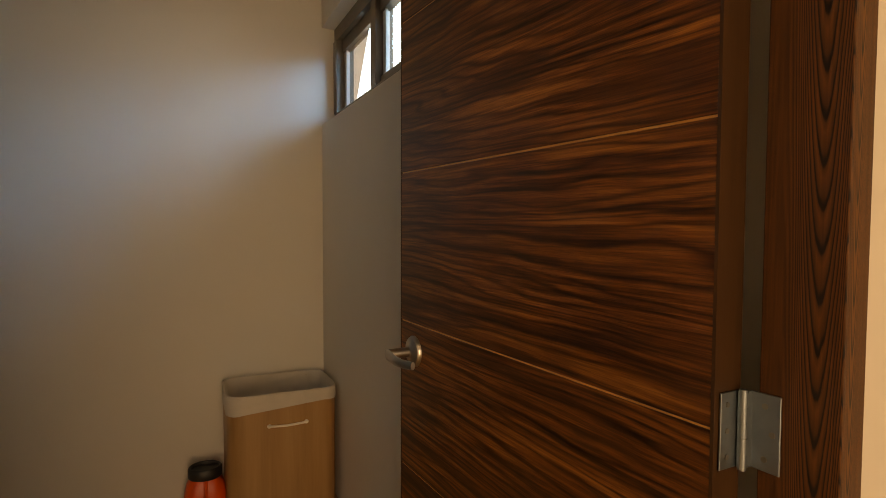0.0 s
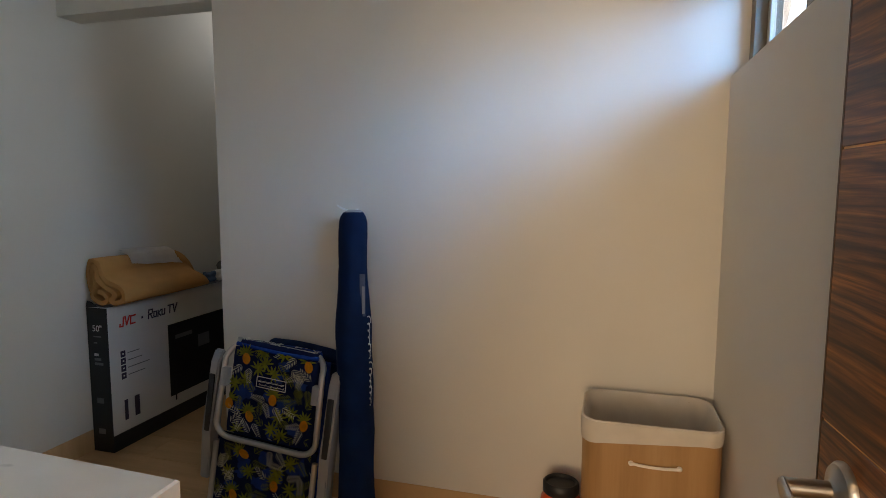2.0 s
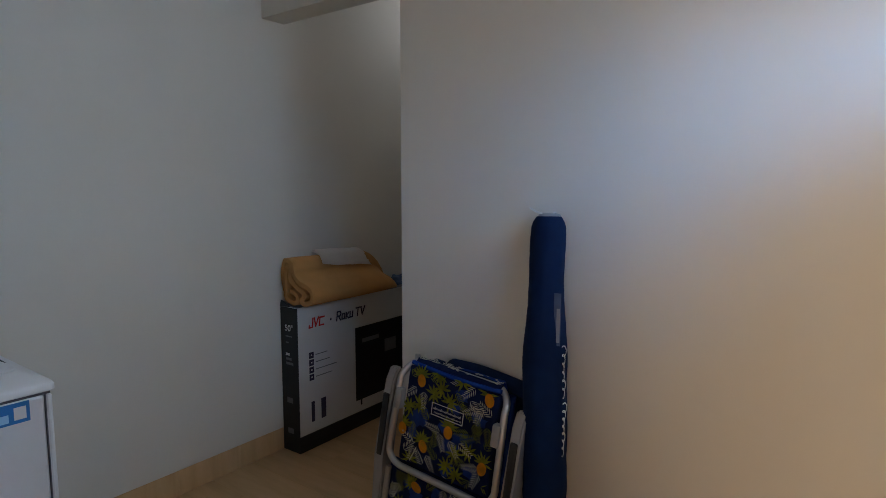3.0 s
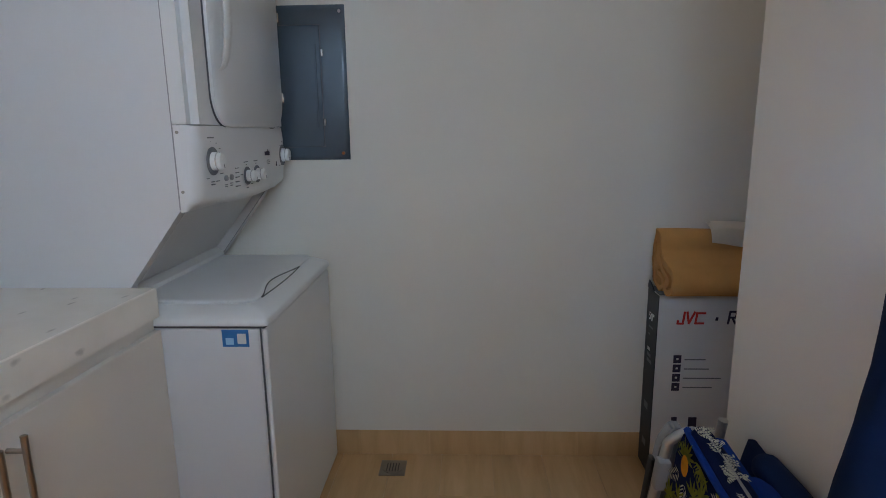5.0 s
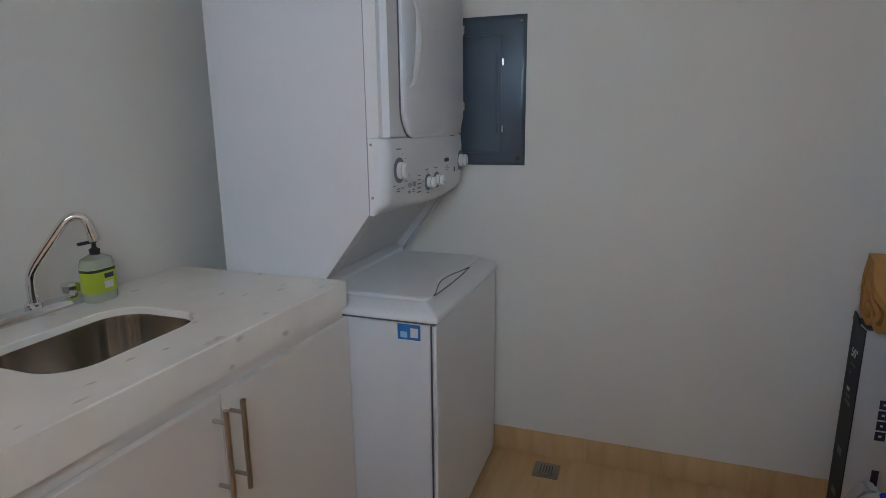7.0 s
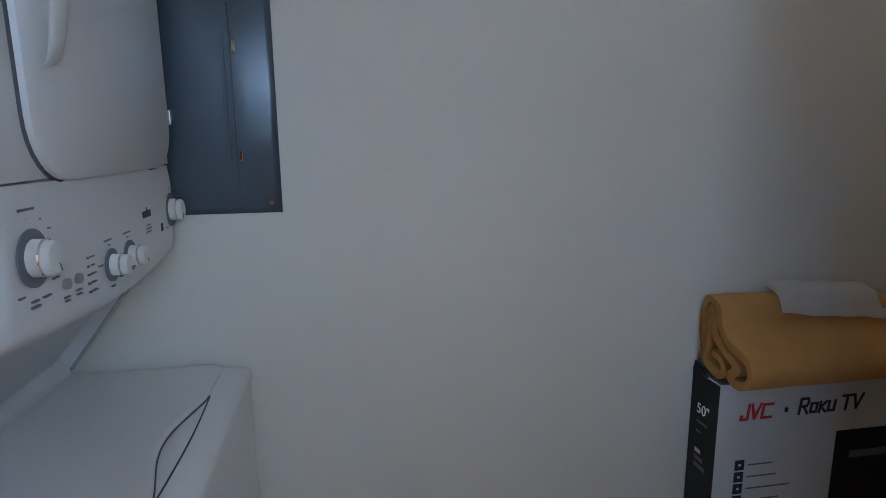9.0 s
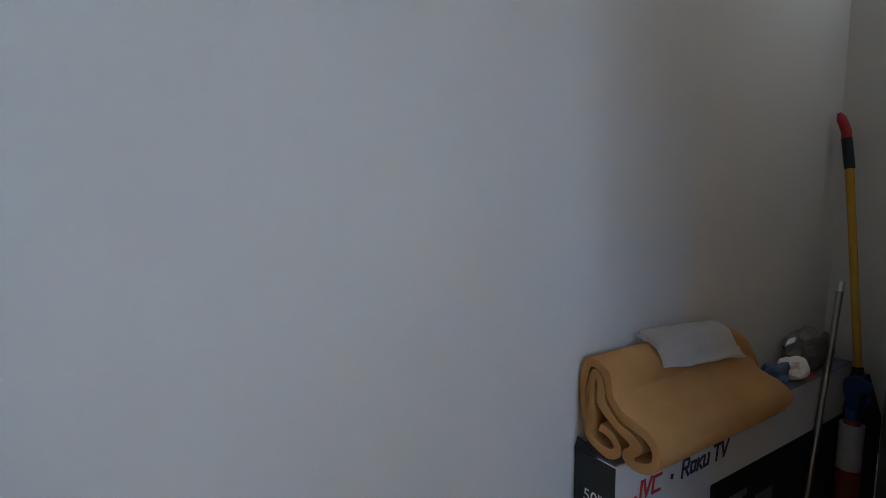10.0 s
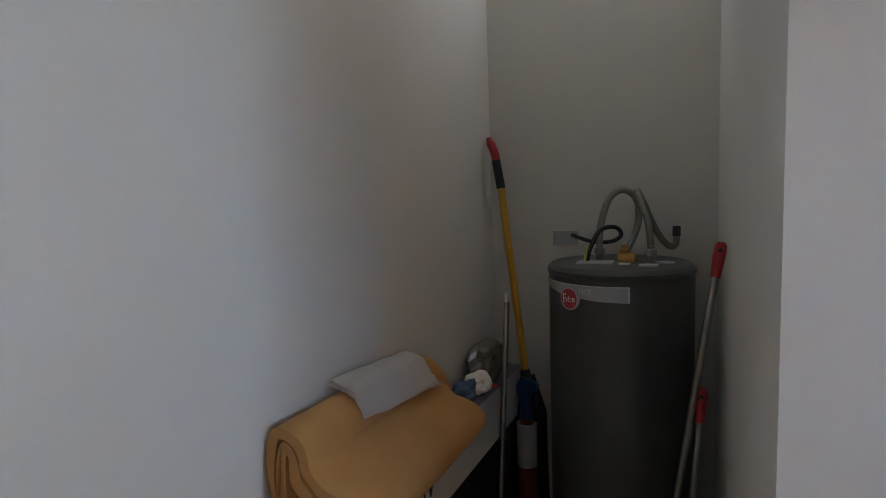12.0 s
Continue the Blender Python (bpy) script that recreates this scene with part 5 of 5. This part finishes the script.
rear = local_part("rear_panel", soft_panel(0.40, 0.030, 0.015, 0.165, 0.03, 0.650, 0.006, 0.04, 7.0), NAVY, chair, "navy canvas rear panel")
bm = tube(bmesh.new(), curve_pts([(-0.10, 0.150, 0.652), (0.02, 0.150, 0.660), (0.14, 0.148, 0.656), (0.235, 0.146, 0.648)], 6), [0.020] + [0.028] * 17 + [0.018], 14)
local_part("rolled_headrest", bm, NAVY, chair, "rolled navy headrest")
for s in (-1, 1):
    ax = 0.250 * s
    bm = bmesh.new()
    ol = [(0.026, 0.628), (0.052, 0.625), (0.058, 0.58), (0.056, 0.30), (0.046, 0.22), (0.030, 0.10), (0.008, 0.10), (0.004, 0.22), (-0.004, 0.30), (0.006, 0.58)]
    prism(bm, [(y + 0.002, z) for y, z in ol], 0, ax - 0.019, ax + 0.019)
    bmesh.ops.bevel(bm, geom=list(bm.edges), offset=0.006, segments=2, affect="EDGES")
    arm = local_part("armrest", bm, GREY_PLASTIC, chair, "grey plastic armrest")
    local_part("inset", boxed(ax - 0.0125, ax + 0.0125, -0.0045, 0.008, 0.300, 0.535, 0.006), DARK, arm, "black foam inset")
    local_part("bracket", boxed(0.190 * s - 0.014, 0.190 * s + 0.014, -0.014, 0.016, 0.500, 0.575, 0.006), GREY_PLASTIC, chair)
    local_part("leg", tube(bmesh.new(), [(0.212 * s, 0.010, 0.0), (0.210 * s, 0.012, 0.27)], 0.0105, 12), ALU, chair)
    local_part("leg", tube(bmesh.new(), [(0.245 * s, 0.060, 0.0), (0.242 * s, 0.055, 0.28)], 0.0105, 12), ALU, chair)
    local_part("rear_leg", tube(bmesh.new(), [(0.232 * s, 0.130, 0.0), (0.228 * s, 0.130, 0.66)], 0.0105, 12), ALU, chair)


def blade(bm, x, z, ang, ln, wd, y):
    """A pointed leaf shape lying on the fabric."""
    c, s = math.cos(ang), math.sin(ang)
    pts = ((0, 0), (ln * 0.3, wd), (ln * 0.7, wd * 0.8), (ln, 0), (ln * 0.7, -wd * 0.8), (ln * 0.3, -wd))
    bm.faces.new([bm.verts.new((x + u * c - v * s, y, z + u * s + v * c)) for u, v in pts])


def prints(host, x0, x1, z0, z1, y, fruits, sprigs):
    patches = []
    taken = [(x, z) for x, z, a in fruits] + [(x, z) for x, z, a, g in sprigs] + ([(-0.03, 0.54), (0.03, 0.54)] if z1 > 0.6 else [])
    sprigs = list(sprigs)
    for k in range(900):
        p = (x0 + (x1 - x0) * PR.random(), z0 + (z1 - z0) * PR.random())
        if min((p[0] - q[0]) ** 2 + (p[1] - q[1]) ** 2 for q in taken) > 0.037 ** 2 and not (z1 > 0.6 and abs(p[0]) < 0.085 and 0.50 < p[1] < 0.58):
            taken.append(p)
            sprigs.append((*p, 6.28 * PR.random(), PR.choice((0, 1, 1, 2))))
    for k in range(16):
        px, pz = x0 + 0.03 + (x1 - x0 - 0.06) * PR.random(), z0 + 0.03 + (z1 - z0 - 0.06) * PR.random()
        seed_ = PR.random() * 9
        pr_ = [0.022 * (1 + 0.7 * noise.noise((math.cos(a) * 1.6 + seed_, math.sin(a) * 1.6, k))) for a in (2 * math.pi * q / 18 for q in range(18))]
        patch = bmesh.new()
        patches.append(("blue_print", patch, BLUE_PRINT))
        patch.faces.new([patch.verts.new((px + pr_[q] * 1.2 * math.cos(2 * math.pi * q / 18), y + 0.0008 - 0.00002 * k, pz + pr_[q] * math.sin(2 * math.pi * q / 18))) for q in range(18)])
    inside = lambda x, z: x0 < x < x1 and z0 < z < z1
    bits = patches
    for x, z, tilt in fruits:
        fruit, leaf = bmesh.new(), bmesh.new()
        ring_ = [(x + 0.017 * math.cos(a) * math.cos(tilt) - 0.023 * math.sin(a) * math.sin(tilt), y, z + 0.017 * math.cos(a) * math.sin(tilt) + 0.023 * math.sin(a) * math.cos(tilt)) for a in (2 * math.pi * k / 14 for k in range(14))]
        fruit.faces.new([fruit.verts.new(p) for p in ring_])
        for k in range(9):
            a = math.pi / 2 + tilt + (k - 4) * 0.42
            blade(leaf, x - 0.020 * math.sin(tilt), z + 0.020 * math.cos(tilt), a, 0.034 + 0.010 * (k % 2), 0.004, y + 0.0004)
        bits += [("fruit_print", fruit, FRUIT), ("crown_print", leaf, LEAF)]
    for x, z, ang, green in sprigs:
        tgt = bmesh.new()
        c, s = math.cos(ang), math.sin(ang)
        for k in range(9 if green == 2 else 7):
            px, pz = x + c * 0.0088 * k, z + s * 0.0088 * k
            if green == 2:
                blade(tgt, x, z, ang + k * 0.62, 0.036, 0.0045, y + 0.0002)
            else:
                for sd in (-1, 1):
                    blade(tgt, px, pz, ang + sd * 0.80, 0.024 - 0.0018 * k, 0.0016, y)
        bits.append(("leaf_print", tgt, LEAF) if green else ("frond_print", tgt, FROND))
    for nm, bm_, mt in bits:
        for f in list(bm_.faces):
            cc = f.calc_center_median()
            if not inside(cc.x, cc.z):
                bm_.faces.remove(f)
        for v in list(bm_.verts):
            if not v.link_faces:
                bm_.verts.remove(v)
        if not bm_.faces:
            continue
        bmesh.ops.solidify(bm_, geom=list(bm_.faces), thickness=0.0006)
        local_part(nm, bm_, mt, host, "", False)


prints(pouch, -0.172, 0.172, 0.322, 0.662, 0.0085,
       [(-0.115, 0.620, 0.1), (0.012, 0.478, 0.0), (-0.078, 0.395, 0.35), (0.150, 0.405, -0.1), (-0.170, 0.43, 0), (0.145, 0.635, 0.2)],
       [(-0.02, 0.462, -1.2, 0), (0.02, 0.452, -0.9, 0), (-0.02, 0.47, 3.0, 0), (0.06, 0.47, 0.5, 1), (0.055, 0.455, -0.4, 0), (-0.10, 0.585, -1.5, 0), (-0.13, 0.59, -2.4, 0),
        (-0.03, 0.615, 0.2, 2), (0.095, 0.44, 0.1, 2), (0.02, 0.362, 0.2, 2), (-0.11, 0.385, -1.9, 0), (-0.125, 0.40, 2.8, 0), (-0.06, 0.37, -1.0, 0), (0.11, 0.59, 3.6, 0), (0.125, 0.60, -1.9, 0),
        (0.15, 0.545, -1.4, 1), (0.135, 0.40, 3.4, 0), (0.14, 0.385, -1.9, 0), (-0.15, 0.515, 0.3, 2), (-0.13, 0.47, -1.6, 1), (-0.155, 0.355, 0.9, 0), (0.155, 0.47, 1.2, 1)])
prints(lower, -0.208, 0.198, 0.025, 0.295, 0.0185,
       [(-0.09, 0.235, 1.1), (0.05, 0.135, 0.1), (-0.12, 0.06, 0.4), (0.15, 0.08, -0.2)],
       [(0.02, 0.27, -1.6, 0), (0.05, 0.275, -1.0, 0), (-0.12, 0.25, 3.0, 1), (-0.06, 0.17, 0.2, 2), (0.11, 0.24, 0.4, 2), (0.01, 0.155, 2.4, 0), (0.10, 0.175, 0.4, 0), (0.155, 0.19, -1.5, 0), (-0.15, 0.15, 0.7, 2), (0.0, 0.05, 0.2, 2), (0.09, 0.06, 2.2, 0), (-0.16, 0.22, -2.0, 0)])
frond_bm = bmesh.new()
for k in range(26):
    fx, fy = -0.165 + 0.33 * PR.random(), 0.030 + 0.045 * PR.random()
    fa = PR.random() * 6.28
    for q in range(5):
        for sd in (-1, 1):
            ax_, ay_ = fx + 0.006 * q * math.cos(fa), fy + 0.006 * q * math.sin(fa)
            an = fa + sd * 0.9
            ln = 0.014 - 0.0018 * q
            pts = ((0, 0), (ln * 0.4, 0.0022), (ln, 0), (ln * 0.4, -0.0022))
            vs = [(ax_ + u * math.cos(an) - v * math.sin(an), ay_ + u * math.sin(an) + v * math.cos(an)) for u, v in pts]
            if all(0.026 < y_ < 0.074 and abs(x_) < 0.165 for x_, y_ in vs):
                frond_bm.faces.new([frond_bm.verts.new((x_, y_, 0.6875 - 0.0004 * k / 26)) for x_, y_ in vs])
bmesh.ops.solidify(frond_bm, geom=list(frond_bm.faces), thickness=0.0006)
tagged(local_part("flap_print", frond_bm, FROND, pouch, "", False), "small cream leaf prints on the flap", kind="stuff")
bm = bmesh.new()
for x0, x1, z0, z1 in ((-0.062, 0.062, 0.560, 0.5625), (-0.062, 0.062, 0.519, 0.5215), (-0.062, -0.0595, 0.519, 0.5625), (0.0595, 0.062, 0.519, 0.5625)):
    box(bm, x0, x1, 0.0068, 0.0084, z0, z1)
lb = local_part("label_outline", bm, SCRIPT, pouch, "white outlined label")
for z, h, xs in ((0.5405, 0.006, range(-11, 11)), (0.5275, 0.0045, range(-10, 11))):
    bm = bmesh.new()
    for k in xs:
        tube(bm, [(k * 0.005, 0.0075, z), (k * 0.005 + 0.0024, 0.0075, z + h * (1.6 if k % 5 == 0 else 1.0)), (k * 0.005 + 0.0042, 0.0075, z)], 0.0007, 5)
    local_part("label_script", bm, SCRIPT, lb, "", False)

umbrella = thing("umbrella_bag", pose(-0.722, 3.80, 0, -3.0, -1.2, 0), "beach umbrella in a tall navy nylon bag", "umbrella")


def bag_radius(z):
    """The slack bag is widest where the furled cloth hangs and narrow round the pole's top."""
    t = min(1.0, max(0.0, (1.02 - z) / 0.26))
    r = 0.0525 + 0.0125 * t * t * (3 - 2 * t) + 0.0022 * math.sin(z * 11 + 1)
    if z > 1.11:
        r -= 0.016 * ((z - 1.11) / 0.06) ** 3
    return r * (0.92 + 0.08 * min(1, z / 0.05))


bm = bmesh.new()
rings = []
for k in range(72):
    z = 0.002 + 1.168 * k / 71
    ring_ = []
    for i in range(32):
        a = 2 * math.pi * i / 32
        c_, s_ = math.cos(a), math.sin(a)
        r = bag_radius(z) + 0.0045 * noise.noise((c_ * 2, s_ * 2, z * 7)) + 0.0018 * noise.noise((c_ * 5, s_ * 5, z * 24))
        slack = min(1.0, max(0.0, (1.12 - z) / 0.3))
        ring_.append((r * c_ + 0.005 * math.sin(z * 5), (0.9 + (0.28 * slack if s_ < 0 else 0.0)) * r * s_, z))
    rings.append(ring_)
ring_loft(bm, rings)
bagob = local_part("bag", bm, NAVY, umbrella)
local_part("drawn_top", lathe(bmesh.new(), [(0.036, 1.166), (0.032, 1.176), (0.02, 1.180), (0.0, 1.178)], 24), GREY_PLASTIC, umbrella, "pale drawcord top")
bm = bmesh.new()
rings = []
for k in range(9):
    t = k / 8
    w = 0.020 * math.sin(math.pi * (0.08 + 0.84 * t))
    x, z = -0.062 + 0.085 * t, 1.196 - 0.020 * math.sin(math.pi * 0.75 * t)
    rings.append([(x, -0.008 + w * math.cos(a), z + 0.002 * math.sin(a)) for a in (2 * math.pi * q / 10 for q in range(10))])
local_part("drawcord_flap", ring_loft(bm, rings), PLASTIC, umbrella, "pale drawcord flap")
for z_top, length, strokes_n in ((0.785, 0.150, 6), (0.615, 0.155, 7)):
    bm = bmesh.new()
    pts = []
    for k in range(strokes_n * 10 + 1):
        t = k / (strokes_n * 10)
        turn = 2 * math.pi * strokes_n * t
        tall = 0.30 if t < 0.12 else 0.10 + 0.08 * (int(strokes_n * t) % 3 == 1)
        aa = -0.36 + tall * (0.5 - 0.5 * math.cos(turn))
        zz = z_top - length * t + 0.0085 * math.sin(turn)
        rr_ = bag_radius(zz) + 0.0042
        pts.append((rr_ * math.cos(aa) + 0.005 * math.sin(zz * 5), 0.9 * rr_ * math.sin(aa), zz))
    tube(bm, pts, [0.0010 + 0.0007 * (k % 10 < 5) for k in range(len(pts))], 5)
    local_part("printed_script", bm, SCRIPT, bagob, "white printed script", False)
tagm = local_part("plastic_sleeve", boxed(0.038, 0.060, -0.038, -0.036, 0.79, 0.945, 0.0008, 1), SLEEVE, umbrella, "clear plastic tag sleeve")
local_part("tag", boxed(0.048, 0.058, -0.040, -0.0385, 0.80, 0.90), GREY_PLASTIC, tagm)

# ---- hamper and jug ----
hamper = thing("laundry_hamper", pose(0.302, 3.757, 0), "bamboo laundry hamper with white cloth liner", "hamper")
ho = round_rect(0.395, 0.285, 0.055, 7, 0.302, 3.757)
bm = bmesh.new()
inner = [(0.302 + (x - 0.302) * 0.965, 3.757 + (y - 3.757) * 0.955) for x, y in ho]
ring_loft(bm, [[(x, y, 0.001) for x, y in ho], [(x, y, 0.566) for x, y in ho], [(x, y, 0.566) for x, y in inner], [(x, y, 0.02) for x, y in inner]])
part("shell", bm, BAMBOO, hamper, "", True)
bm = bmesh.new()
rings = []
for s, z, sag in ((1.012, 0.520, 1), (1.016, 0.535, 1), (1.022, 0.564, 0), (1.014, 0.578, 0), (0.985, 0.582, 0), (0.945, 0.573, 0), (0.92, 0.52, 0), (0.90, 0.30, 0), (0.88, 0.05, 0), (0.7, 0.03, 0)):
    ring_ = []
    for i, (x, y) in enumerate(ho):
        a = math.atan2(y - 3.757, x - 0.302)
        dz = sag * (0.016 * math.sin(1.2 * a + 2.4) + 0.006 * noise.noise((math.cos(a) * 3, math.sin(a) * 3, 4.0)))
        wob = 0.004 * noise.noise((x * 17, y * 17, z * 11))
        ring_.append((0.302 + (x - 0.302) * s + wob, 3.757 + (y - 3.757) * s + wob, z + dz))
    rings.append(ring_)
ring_loft(bm, rings, False)
bm.faces.new([v for v in bm.verts][-len(ho):])
part("liner", bm, LINER, hamper, "white cloth liner", True)
hamper.scale.z = 0.985
hy = 3.757 - 0.1425
part("rope_handle", tube(bmesh.new(), curve_pts([(0.247, hy + 0.004, 0.461), (0.250, hy - 0.006, 0.462), (0.31, hy - 0.010, 0.459), (0.376, hy - 0.006, 0.461), (0.380, hy + 0.004, 0.462)], 6), 0.0045, 8), CLOTH, hamper, "white rope handle", True)
for x in (0.247, 0.380):
    part("eyelet", tube(bmesh.new(), [(x, hy - 0.003, 0.461), (x, hy + 0.002, 0.461)], 0.008, 12), CLOTH, hamper, "", True)

jug = thing("detergent_jug", pose(0.035, 3.80, 0), "orange plastic detergent jug with a black cap", "jug")
jo = round_rect(0.138, 0.115, 0.042, 6, 0.035, 3.80)
bm = bmesh.new()
ring_loft(bm, [ring_at(jo, s, z, 0.035, 3.80) for s, z in ((0.94, 0.001), (1, 0.012), (1, 0.140), (0.97, 0.175), (0.86, 0.212), (0.70, 0.230), (0.66, 0.236))])
part("body", bm, ORANGE, jug, "", True)
part("cap", lathe(bmesh.new(), [(0.052, 0.234), (0.055, 0.238), (0.055, 0.268), (0.050, 0.274), (0.046, 0.272), (0.044, 0.262), (0, 0.262)], 36, (0.035, 3.80)), DARK, jug, "black screw cap", True)
part("grip_rib", tube(bmesh.new(), curve_pts([(0.035, 3.762, 0.230), (0.035, 3.747, 0.203), (0.035, 3.743, 0.173)], 5), [0.007] * 11, 8), ORANGE, jug, "", True)
lbl = part("label", boxed(-0.012, 0.082, 3.7395, 3.7425, 0.03, 0.155, 0.001, 1), LABEL_YELLOW, jug, "yellow and orange printed label")
part("label_print", boxed(0.005, 0.065, 3.7388, 3.7396, 0.132, 0.149), PRINT_DARK, lbl)
part("label_print", boxed(0.000, 0.072, 3.7388, 3.7396, 0.100, 0.120), PRINT_RED, lbl)
lettering("product_print", "Ultra Clean", 0.0165, pose(-0.006, 3.7386, 0.082, 90, 0, 0), PRINT_DARK, lbl)
jug.scale.x = 1.10

# ---- floor planks and skirting tiles ----
floor = structure("floor", boxed(WEST - T, EAST, SOUTH - T, BACK + T, -0.1, -0.004), GROUT, "wood-look porcelain tile floor in warm beige", "floor")
meshes = {}


def plank(parent, name, x0, x1, y0, y1, z0, z1):
    key = (round(x1 - x0, 3), round(y1 - y0, 3), round(z1 - z0, 3))
    if key not in meshes:
        bm = boxed(-key[0] / 2, key[0] / 2, -key[1] / 2, key[1] / 2, -key[2] / 2, key[2] / 2, 0.001, 1)
        me = bpy.data.meshes.new(name)
        bmesh.ops.recalc_face_normals(bm, faces=bm.faces)
        bm.to_mesh(me)
        bm.free()
        me.materials.append(PLANK)
        meshes[key] = me
    ob = new(name, meshes[key])
    ob.parent = parent
    ob.location = ((x0 + x1) / 2, (y0 + y1) / 2, (z0 + z1) / 2)


row = 0
y = SOUTH - T + 0.002
while y < BACK:
    x = WEST - (0.0, 0.62, 0.31, 0.93)[row % 4]
    while x < EAST:
        a, b_ = max(x, WEST + 0.001), min(x + 1.1990, EAST - 0.001)
        yt = min(y + 0.1990, BACK - 0.001)
        if b_ - a > 0.02:
            plank(floor, "plank", a, b_, y, yt, -0.0045, 0.0)
        x += 1.2
    y += 0.2
    row += 1
skirt = thing("baseboard", pose(WEST, 3.5, 0), "wood-look tile skirting along the walls", "baseboard", kind="structure")
PLACED[skirt] = Matrix()
skirt.matrix_world = Matrix()
y = 2.0
lens = (0.29, 0.30, 0.285, 0.28, 0.30)
k = 0
while y < BACK - 0.02:
    y1 = min(y + lens[k % 5], BACK - 0.002)
    plank(skirt, "skirting_tile", WEST + 0.0005, WEST + 0.0035, y, y1, 0.0, 0.105)
    y = y1
    k += 1
x = PIER
while x < EAST - 0.02:
    x1 = min(x + 0.6, EAST - 0.002)
    plank(skirt, "skirting_tile", x + 0.001, x1 - 0.001, NORTH - 0.0035, NORTH - 0.0005, 0.0, 0.105)
    x = x1
y = 2.602
while y < NORTH - 0.02:
    y1 = min(y + 0.6, NORTH - 0.004)
    plank(skirt, "skirting_tile", EAST - 0.0035, EAST - 0.0005, y + 0.001, y1 - 0.001, 0.0, 0.105)
    y = y1
